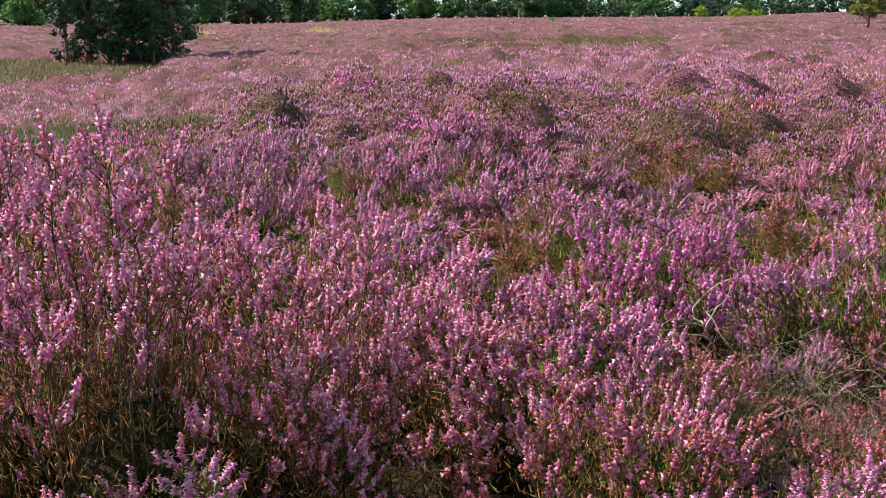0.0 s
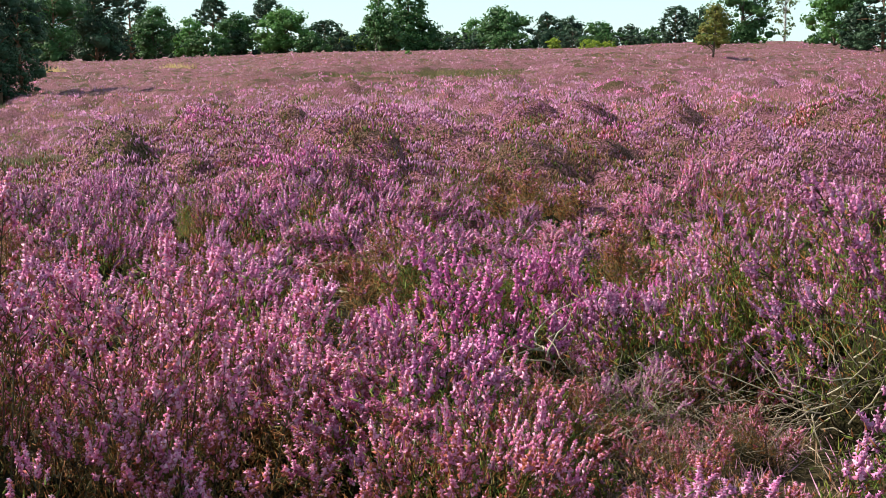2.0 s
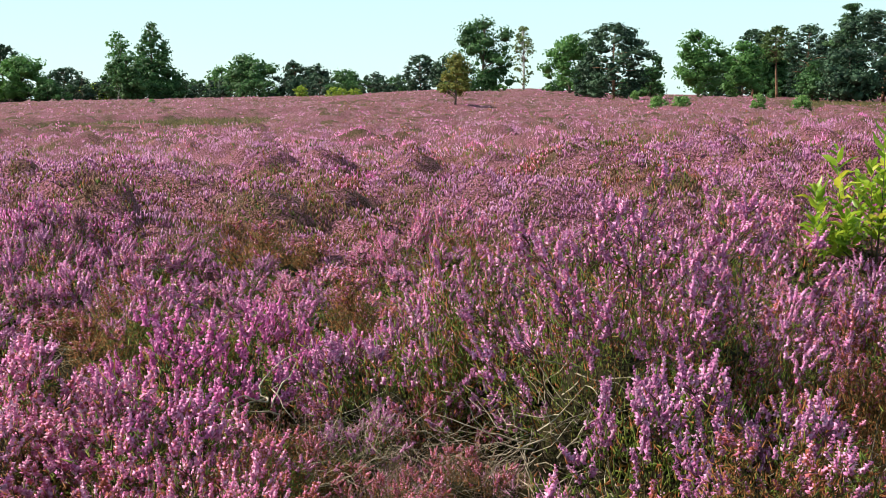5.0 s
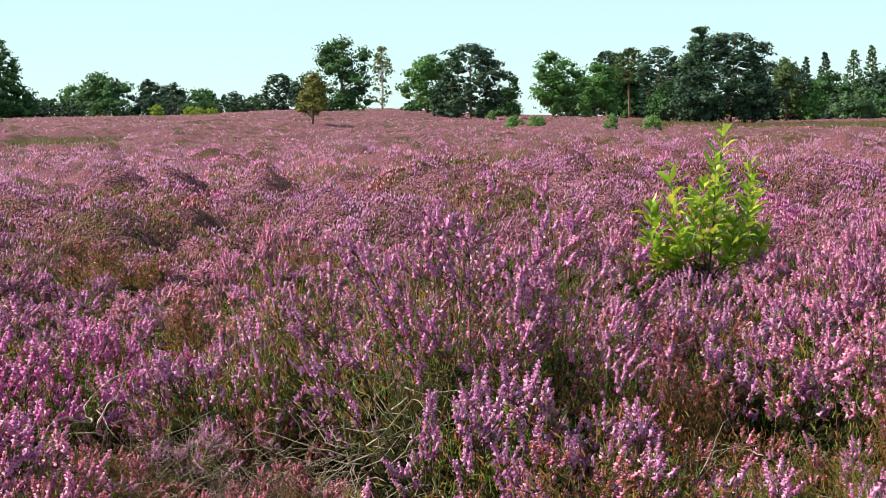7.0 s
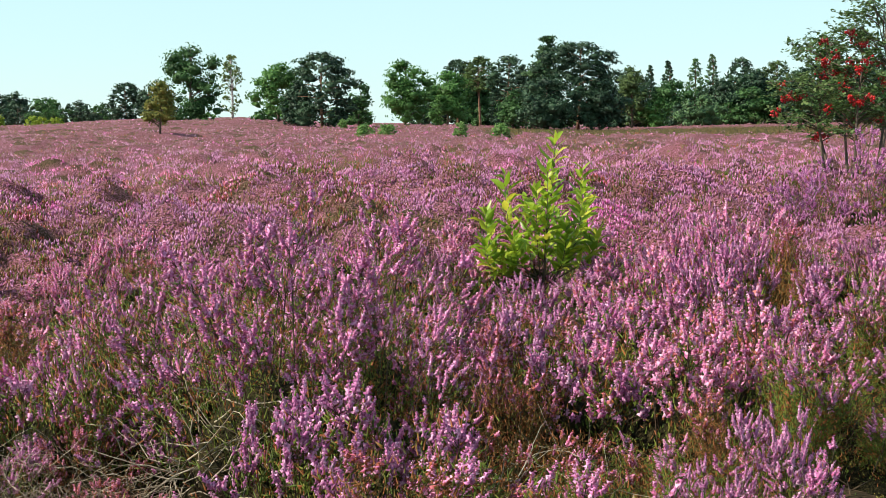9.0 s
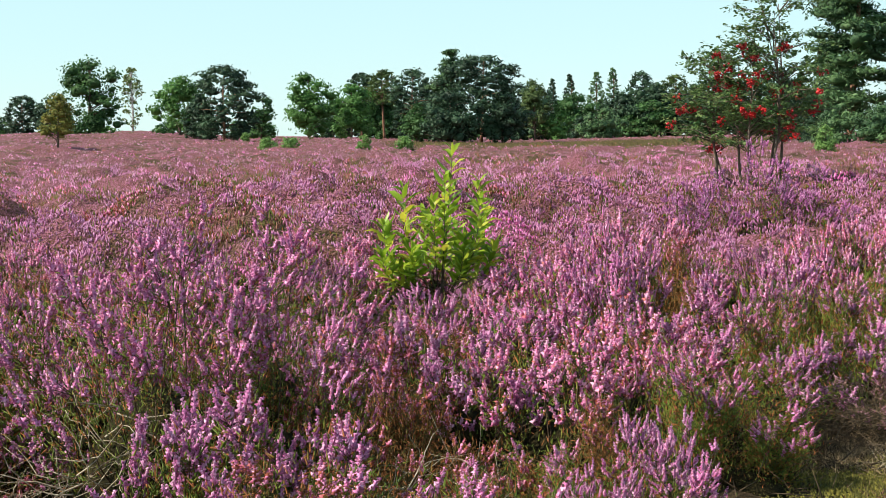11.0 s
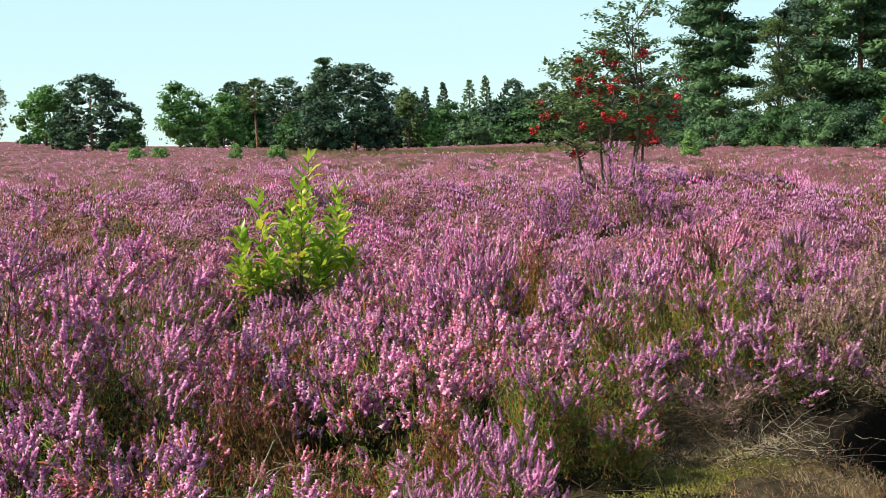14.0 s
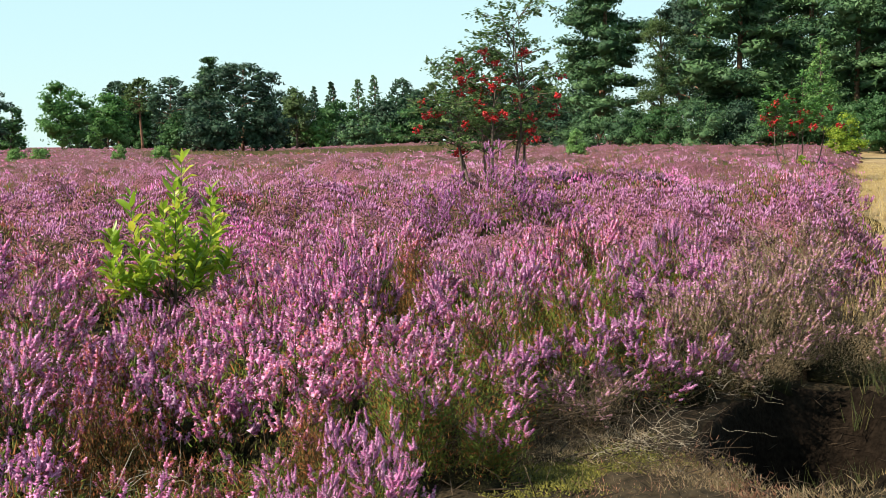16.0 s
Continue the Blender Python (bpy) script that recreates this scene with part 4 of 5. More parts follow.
def lobes(style, rng, h, w, low):
    """Middles, radii and flatness of the leafy masses that make up a crown."""
    C, rad, flat = [], [], 0.8
    mid, half = h * (1 + low) / 2, h * (1 - low) / 2
    ph = rng.uniform(0, 6.28, 3)
    if style == "broad":
        for i in range(48):
            inner = i >= 36
            vz = 1.0 - 2.0 * ((i * 0.618) % 1.0) if not inner else rng.uniform(-0.8, 0.6)
            a = rng.uniform(0, 6.28)
            lump = 0.72 + 0.13 * math.sin(2 * a + ph[0]) + 0.09 * math.sin(3 * a + 4 * vz + ph[1])
            q = math.sqrt(max(0.05, 1 - abs(vz) ** (2.0 if vz > 0 else 7.0))) * lump * (0.45 if inner else 1.0)
            C.append((math.cos(a) * q * w, math.sin(a) * q * w, mid + vz * half * 0.90))
            rad.append(min(w, half * 1.2) * rng.uniform(0.12, 0.36) * (1.7 if inner else 1.0))
    elif style == "airy":
        for i in range(60):
            g = rng.random() ** 0.8
            a = rng.uniform(0, 6.28)
            q = w * math.sin(math.pi * (0.12 + 0.84 * g)) ** 0.8 * rng.uniform(0.2, 0.95)
            C.append((math.cos(a) * q, math.sin(a) * q, h * (low + (1 - low) * g)))
            rad.append(w * rng.uniform(0.16, 0.32))
        flat = 1.1
    elif style == "cone":
        for i in range(70):
            g = ((i + 0.5) / 70) ** 1.25
            a = 2.4 * i + rng.uniform(-0.3, 0.3)
            q = w * (1.02 - g) ** 0.72 * rng.uniform(0.45, 0.90)
            C.append((math.cos(a) * q, math.sin(a) * q, h * (low + (1 - low) * g)))
            rad.append(w * (0.10 + 0.26 * (1 - g)))
    elif style == "dome":
        # an old pine grown out sideways: flat cushions of needles round a dome
        for i in range(96):
            vz = 1.0 - (1.95 if low < 0.2 else 1.5) * (i + 0.5) / 96
            a = 2.4 * i + rng.uniform(-0.5, 0.5)
            lump = 0.74 + 0.15 * math.sin(2 * a + ph[0]) + 0.10 * math.sin(3 * a + 5 * vz + ph[1])
            q = math.sqrt(max(0.04, 1 - abs(vz) ** (2.4 if vz > 0 else 6))) * lump * rng.uniform(0.62, 1.12)
            C.append((math.cos(a) * q * w, math.sin(a) * q * w, mid + vz * half * 0.94))
            rad.append(w * rng.uniform(0.10, 0.27))
        flat = 0.5
    else:
        # boughs up the whole trunk, each with cushions of needles towards its end
        for k in range(90):
            g = rng.random()
            a = rng.uniform(0, 6.28)
            env = w * (0.70 + 0.30 * math.sin(math.pi * min(1.0, 0.25 + g))) * (1 - g ** 4 * 0.7) * (0.84 + 0.16 * math.sin(7 * g + 2 * a + ph[0]))
            ln = env * rng.uniform(0.45, 1.05)
            up = rng.uniform(-0.15, 0.35) * ln
            for u in (0.45, 0.72, 0.96):
                b = a + rng.uniform(-0.3, 0.3)
                C.append((math.cos(b) * ln * u, math.sin(b) * ln * u, h * (low + (0.97 - low) * g) + up * u))
                rad.append(w * rng.uniform(0.12, 0.30) * (1.15 - 0.35 * g))
        flat = 0.42
    C, rad = np.array(C), np.array(rad)
    C[:, 2] = np.maximum(C[:, 2], rad * flat * 0.8)
    C[:, 2] *= h / max(h * 0.5, (C[:, 2] + rad * flat).max())
    return C, rad, flat


def tree(name, label, category, az, r, top_el, wide_deg, mat, bark=None, style="broad", seed=0, low=0.05, leaf=None, group="trees round the heath", cover=0.36, stout=1.0):
    rng = np.random.default_rng(1000 + seed)
    x, y = at(az, r)
    z = float(lie(x, y))
    h = EYE + r * math.tan(radians(top_el)) - z
    w = r * radians(wide_deg) / 2 * (1.0 if style == "airy" else 1.14)
    leaf = leaf or max(0.06, r * 0.0020)
    wood, crown = Soup(), Soup()
    lean = rng.normal(0, 0.02, 2) * h
    axis = lambda f: np.array([lean[0] * f * f + 0.015 * h * math.sin(4 * f + seed), lean[1] * f * f, h * f])
    C, rad, flat = lobes(style, rng, h, w, low)
    needles = style in ("dome", "tall")
    count = np.clip((cover * 25 * flat ** 0.5 * (rad / leaf) ** 2).astype(int), 12, 300)
    k = np.repeat(np.arange(len(C)), count)
    v = rng.normal(0, 1, (len(k), 3))
    v /= np.linalg.norm(v, axis=1, keepdims=True)
    v[:, 2] = np.where(rng.random(len(k)) < 0.8, np.abs(v[:, 2]), v[:, 2])
    P = C[k] + v * (rad[k] * rng.uniform(0.62, 1.0, len(k)) * np.where(rng.random(len(k)) < 0.3, 1.35, 1.05))[:, None] * (1, 1, flat)
    D = v * (1, 1, 1 / flat) * (0.55 if needles else 0.9) + rng.normal(0, 0.6, v.shape) + (0, 0, 0.25)
    crown.many(*(NEEDLES if needles else RHOMB), P, turned(D, rng.uniform(0, 6.28, len(k))), leaf * rng.uniform(0.6, 1.4, len(k)))
    if style != "airy":
        core = rad * 0.60
        crown.many(*BLOB, C, turned(rng.normal(0, 0.2, C.shape) + (0, 0, 1), rng.uniform(0, 6.28, len(C))), np.stack([core, core, core * flat], 1))
    wood.tube([axis(f) - (0, 0, 0.15 if f == 0 else 0) for f in (0, 0.1, 0.3, 0.55, 0.8, 0.95)], np.array([0.030, 0.024, 0.020, 0.015, 0.009, 0.003]) * h * 0.8 * stout, 7)
    for c in C[:: max(1, len(C) // 22)]:
        f0 = max(0.06, min(0.9, c[2] / h - (0.03 if needles else 0.12)))
        a = axis(f0)
        wood.tube([a, (a + c) / 2 + (0, 0, 0.02 * h), c], np.array([0.008, 0.005, 0.002]) * h * stout, 4)
    t = thing(name, label, category, group, Matrix.Translation((x, y, z)))
    part("trunk", wood.mesh("trunk", bark or M_BARK, True), t)
    part("crown", crown.mesh("crown", mat), t)
    return t


OAK, PINE = "dark green broadleaf tree with a dense rounded crown", "dark pine with layered needle boughs"
LITE, BIRCHL = "light green young broadleaf tree at the heath edge", "slender pale birch with a loose airy crown"
BUSHL = "yellow-green shrub at the edge of the heath"
FARL = "distant dark green tree in a closed wood edge"
# name, label, azimuth, distance, top elevation, width, leaves, bark, style, crown's foot
TREES = [
    *[("pine_tree", FARL, -20.5 + 1.7 * k, 150 + 12 * (k % 3), 2.4 + 0.5 * (k % 2), 2.6, M_PINE if k % 3 else M_OAK, M_PINEBARK, "broad", 0.0) for k in range(8)],
    ("pine_tree", PINE + ", standing alone", -15.1, 44, 4.6, 2.9, M_PINE, M_PINEBARK, "broad", 0.0), ("pine_tree", PINE + ", standing alone", -12.4, 45, 4.2, 3.4, M_PINE, M_PINEBARK, "broad", 0.0), ("pine_tree", PINE + ", standing alone", -13.7, 46, 4.4, 2.8, M_PINE, M_PINEBARK, "broad", 0.0),
    ("pine_tree", PINE, -9.0, 170, 2.6, 2.8, M_PINE, M_PINEBARK, "dome", 0.05), ("broadleaf_tree", LITE, -17.6, 100, 0.3, 1.6, M_LIGHT, M_BARK, "broad", 0.0),
    ("pine_tree", PINE, -7.2, 190, 2.0, 2.0, M_PINE, M_PINEBARK, "dome", 0.05), ("broadleaf_tree", LITE, -8.4, 170, 0.8, 1.6, M_LIGHT, M_BARK, "broad", 0.0), ("broadleaf_tree", OAK, -6.2, 175, 1.3, 1.8, M_OAK, M_BARK, "broad", 0.0),
    ("broadleaf_tree", LITE, -4.7, 200, 0.83, 1.4, M_LIGHT, M_BARK, "broad", 0.0), ("pine_tree", "slender grey-green pine with a small crown", -3.75, 235, 1.66, 1.3, M_PINE, M_PINEBARK, "dome", 0.35), ("broadleaf_tree", LITE, -2.77, 205, 1.09, 1.75, M_OAK, M_BARK, "broad", 0.0),
    ("pine_tree", "grey-green pine with a round crown", -1.45, 235, 1.65, 1.4, M_PINE, M_PINEBARK, "dome", 0.3), ("broadleaf_tree", LITE, -0.70, 200, 1.27, 2.3, M_LIGHT, M_BARK, "broad", 0.0), ("pine_tree", "dark pine with a flat top", 1.0, 225, 0.72, 1.5, M_PINE, M_PINEBARK, "dome", 0.05),
    ("broadleaf_tree", LITE, 2.2, 215, 0.05, 1.6, M_YELLOW, M_BARK, "broad", 0.0), ("birch_tree", BIRCHL, 3.25, 195, 2.2, 1.5, M_LIGHT, M_BIRCHBARK, "airy", 0.05), ("broadleaf_tree", LITE, 3.5, 190, 1.3, 1.7, M_OAK, M_BARK, "broad", 0.0),
    ("conifer_tree", "tall dark conifer with a pointed crown", 4.6, 200, 2.63, 2.6, M_OAK, M_BARK, "cone", 0.0), ("broadleaf_tree", OAK, 6.5, 240, 0.22, 1.7, M_OAK, M_BARK, "broad", 0.0), ("broadleaf_tree", LITE, 7.5, 230, 0.75, 1.4, M_LIGHT, M_BARK, "broad", 0.0),
    ("oak_tree", OAK, 8.75, 205, 1.28, 2.6, M_OAK, M_BARK, "broad", 0.0), ("pine_tree", PINE, 10.6, 225, 1.01, 1.2, M_PINE, M_PINEBARK, "broad", 0.0), ("broadleaf_tree", FARL, 11.56, 235, 0.86, 1.4, M_PINE, M_BARK, "broad", 0.0),
    ("broadleaf_tree", FARL, 12.8, 240, 0.62, 1.5, M_OAK, M_BARK, "broad", 0.0), ("broadleaf_tree", FARL, 14.0, 240, 0.50, 1.4, M_PINE, M_BARK, "broad", 0.0), ("broadleaf_tree", FARL, 15.0, 245, 0.38, 1.2, M_OAK, M_BARK, "broad", 0.0),
    ("pine_tree", PINE, 16.05, 190, 1.25, 1.5, M_PINE, M_PINEBARK, "dome", 0.0), ("pine_tree", PINE, 17.0, 185, 1.18, 1.2, M_PINE, M_PINEBARK, "broad", 0.0),
    ("oak_tree", "tall dark green oak with gaps in its crown", 18.8, 130, 2.86, 2.5, M_OAK, M_BARK, "broad", 0.04), ("rusty_young_tree", "small young tree with rusty green leaves and thin trunk", 17.66, 60, 1.36, 1.35, M_RUST, M_BARK, "broad", 0.30),
    ("birch_tree", BIRCHL, 20.5, 150, 2.44, 1.15, M_BIRCH, M_BIRCHBARK, "airy", 0.10),
    ("broadleaf_tree", LITE, 22.5, 105, 2.1, 2.2, M_LIGHT, M_BARK, "broad", 0.03), ("pine_tree", PINE + " casting a shadow on the heath", 24.45, 88, 2.55, 3.0, M_PINE, M_PINEBARK, "dome", 0.02), ("pine_tree", PINE, 23.4, 90, 1.1, 1.6, M_PINE, M_BARK, "broad", 0.0),
    ("broadleaf_tree", OAK, 26.0, 110, 1.24, 1.2, M_OAK, M_BARK, "broad", 0.03),
    ("oak_tree", "broad green oak with a leafy open crown", 28.0, 140, 2.22, 2.25, M_LIGHT, M_BARK, "broad", 0.07), ("broadleaf_tree", OAK, 29.8, 145, 1.76, 2.0, M_LIGHT, M_BARK, "broad", 0.03), ("pine_tree", PINE, 30.2, 165, 2.22, 1.3, M_PINE, M_PINEBARK, "dome", 0.30),
    ("pine_tree", "pine with a bare trunk and a spreading olive crown", 31.2, 150, 2.36, 1.5, M_OLIVELEAF, M_PINEBARK, "dome", 0.36), ("pine_tree", PINE, 32.5, 135, 2.40, 2.0, M_PINE, M_PINEBARK, "dome", 0.05), ("broadleaf_tree", LITE, 32.7, 120, 0.9, 1.4, M_OAK, M_BARK, "broad", 0.0), ("pine_tree", PINE, 34.1, 125, 3.21, 1.9, M_PINELIT, M_PINEBARK, "tall", 0.05),
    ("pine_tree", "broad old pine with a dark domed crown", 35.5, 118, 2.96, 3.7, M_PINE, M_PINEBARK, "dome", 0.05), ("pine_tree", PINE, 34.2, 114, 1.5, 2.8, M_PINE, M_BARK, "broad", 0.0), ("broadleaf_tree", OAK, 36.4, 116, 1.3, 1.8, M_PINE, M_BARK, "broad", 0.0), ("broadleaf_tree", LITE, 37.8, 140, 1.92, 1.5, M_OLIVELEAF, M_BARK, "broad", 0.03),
    ("conifer_tree", "slim conifer with layered boughs", 38.5, 190, 1.91, 0.9, M_PINE, M_PINEBARK, "cone", 0.05), ("conifer_tree", "slim conifer with layered boughs", 39.25, 190, 2.10, 1.1, M_PINE, M_PINEBARK, "cone", 0.05), ("conifer_tree", "blue-green conifer with layered boughs", 40.4, 185, 2.2, 1.3, M_PINELIT, M_PINEBARK, "cone", 0.05), ("conifer_tree", "blue-green conifer with layered boughs", 41.1, 185, 2.34, 1.3, M_PINELIT, M_PINEBARK, "cone", 0.05),
    ("broadleaf_tree", "round bright green small tree", 38.8, 140, 0.51, 1.6, M_LIGHT, M_BARK, "broad", 0.0), ("broadleaf_tree", "blue-green bushy small tree", 40.7, 145, 0.71, 1.8, M_PINELIT, M_BARK, "broad", 0.0), ("pine_tree", PINE, 42.3, 170, 2.20, 1.5, M_PINE, M_PINEBARK, "dome", 0.15), ("pine_tree", PINE, 43.7, 170, 2.04, 1.7, M_OLIVELEAF, M_PINEBARK, "dome", 0.1), ("pine_tree", PINE, 45.3, 165, 1.9, 2.0, M_PINE, M_PINEBARK, "dome", 0.05), ("pine_tree", PINE, 47.2, 160, 1.9, 2.2, M_PINE, M_PINEBARK, "dome", 0.05),
    ("broadleaf_tree", OAK, 42.9, 165, 1.0, 2.0, M_OAK, M_BARK, "broad", 0.0), ("broadleaf_tree", OAK, 45.0, 160, 1.0, 2.2, M_PINE, M_BARK, "broad", 0.0), ("broadleaf_tree", OAK, 47.6, 150, 1.1, 2.2, M_OAK, M_BARK, "broad", 0.0),
]
for k, (nm, lab, az, r, top, wd, mat, brk, style, low) in enumerate(TREES):
    tree(nm, lab, nm.split("_")[0] + " tree" if nm != "rusty_young_tree" else "tree", az, r, top, wd, mat, brk, style, k, low, cover=0.34)
TALL = "tall old pine with reddish trunk and broad layered boughs"
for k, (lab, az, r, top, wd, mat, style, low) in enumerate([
    (TALL, 51.2, 75, 8.2, 5.0, M_PINELIT, "tall", 0.05), (TALL, 56.9, 72, 8.6, 5.4, M_PINELIT, "tall", 0.05), (TALL, 59.8, 78, 9.0, 5.4, M_PINELIT, "tall", 0.05), (TALL, 63.4, 74, 9.2, 5.4, M_PINE, "tall", 0.05), (TALL, 67, 74, 9.0, 5.4, M_PINE, "tall", 0.05),
    (TALL, 61.8, 70, 7.6, 5.4, M_PINELIT, "tall", 0.05), (TALL, 65.2, 68, 8.0, 5.4, M_PINE, "tall", 0.05), (TALL, 54.4, 100, 6.8, 3.0, M_PINE, "tall", 0.15), (TALL, 58.2, 98, 7.8, 3.4, M_PINE, "tall", 0.2)]):
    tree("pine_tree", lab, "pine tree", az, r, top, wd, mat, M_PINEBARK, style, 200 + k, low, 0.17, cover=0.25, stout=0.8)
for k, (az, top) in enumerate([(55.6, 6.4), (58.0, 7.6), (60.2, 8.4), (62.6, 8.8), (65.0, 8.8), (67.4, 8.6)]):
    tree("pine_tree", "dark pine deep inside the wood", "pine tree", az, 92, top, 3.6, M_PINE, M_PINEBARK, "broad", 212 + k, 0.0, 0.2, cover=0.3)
tree("birch_tree", "feathery olive-green tree between the pines", "birch tree", 53.75, 70, 4.6, 2.4, M_OLIVELEAF, M_BARK, "airy", 220, 0.03, 0.10, cover=0.8)
tree("broadleaf_tree", "leafy bright green young tree before the pines", "tree", 60.4, 62, 3.55, 2.4, M_FRESH, M_BARK, "cone", 221, 0.0, 0.11)
for k, (az, r, top, wd, mat) in enumerate([(49.3, 70, 0.75, 1.8, M_PINE), (50.8, 68, 0.65, 2.0, M_PINELIT), (52.4, 66, 0.8, 2.0, M_PINELIT), (54.0, 64, 0.8, 2.0, M_OAK), (55.6, 62, 1.1, 2.2, M_PINELIT), (57.2, 62, 1.0, 2.0, M_PINE), (58.7, 60, 1.0, 2.0, M_PINELIT), (60.4, 60, 0.9, 2.2, M_OAK), (63.0, 58, 1.2, 2.4, M_OAK), (64.8, 58, 1.0, 2.4, M_PINE), (66.8, 58, 1.2, 2.4, M_OAK), (68.8, 58, 1.2, 2.4, M_PINE)]):
    tree("shrub", "dense green shrub under the pines", "shrub", az, r, top, wd * 1.5, mat, M_BARK, "broad", 240 + k, 0.0, 0.10, "shrubs")
LOWG = "low bright green shrub in the heather"
for k, (az, r, top, wd, mat, lab) in enumerate([(10.9, 170, -0.05, 0.6, M_YELLOW, BUSHL), (12.4, 150, -0.12, 1.1, M_YELLOW, BUSHL), (13.2, 150, -0.2, 0.7, M_YELLOW, BUSHL), (61.5, 50, 0.42, 1.4, M_YELLOW, BUSHL),
    (26.4, 62, -0.50, 0.9, M_FRESH, LOWG), (27.4, 60, -0.52, 0.8, M_FRESH, LOWG), (30.6, 58, -0.42, 0.7, M_FRESH, LOWG), (32.4, 55, -0.50, 0.9, M_FRESH, LOWG), (50.3, 52, -0.1, 0.9, M_FRESH, LOWG), (25.4, 80, -0.30, 0.4, M_FRESH, LOWG), (4.6, 90, -0.60, 0.3, M_FRESH, LOWG), (60.3, 27, -1.35, 0.7, M_YELLOW, LOWG)]):
    tree("shrub", lab, "shrub", az, r, top, wd, mat, M_BARK, "broad", 260 + k, 0.0, max(0.05, r * 0.0013), "shrubs")
for k, (az, top, mat) in enumerate([(29.0, 1.2, M_OAK), (30.9, 1.5, M_OAK), (32.0, 1.6, M_PINE), (33.4, 1.9, M_PINE), (36.9, 1.7, M_PINE), (38.1, 1.4, M_PINE), (39.6, 1.3, M_OAK), (41.6, 1.4, M_PINE), (43.0, 1.7, M_PINE), (44.5, 1.7, M_PINE), (46.2, 1.8, M_PINE), (48.4, 2.0, M_PINE), (50.2, 2.2, M_PINE)]):
    tree("broadleaf_tree", "dark green tree within the closed wood edge", "tree", az, 168, top, 2.2, mat, M_BARK, "broad", 280 + k, 0.0)
for k in range(6):
    tree("shrub", "dark low pine boughs reaching the ground", "shrub", -15.9 + 0.86 * k, 43 + (k % 2), 1.0 + 0.4 * float(dice(k, 1, 2)), 1.5, M_PINE, M_PINEBARK, "broad", 380 + k, 0.0, 0.08, "shrubs", 0.5)
# dark undergrowth that closes the foot of the far wood
for k in range(26):
    az = -21 + 1.42 * k
    tree("shrub", "dark undergrowth at the foot of the wood", "shrub", az, 196 + 9 * (k % 3), (0.2 if k < 24 else 0.0) + 0.3 * float(dice(k, 3, 1)), 2.2, M_OAK if k % 3 == 0 else M_PINE, M_BARK, "broad", 300 + k, 0.0, None, "shrubs")
for k in range(12):
    az = 29.2 + 1.8 * k
    tree("shrub", "dark undergrowth at the foot of the wood", "shrub", az, 158 + 7 * (k % 3), 0.2 + 0.35 * float(dice(k, 5, 1)), 2.2, M_OAK if k % 2 else M_PINE, M_BARK, "broad", 330 + k, 0.0, None, "shrubs")
for k, az in enumerate((17.4, 18.4, 19.2, 22.0, 23.0, 25.0, 25.9)):
    tree("shrub", "low green bushes at the foot of the trees", "shrub", az, 122 + 6 * (k % 3), 0.0 + 0.22 * float(dice(k, 7, 1)), 1.2, M_OAK if k % 2 else M_LIGHT, M_BARK, "broad", 360 + k, 0.0, None, "shrubs")


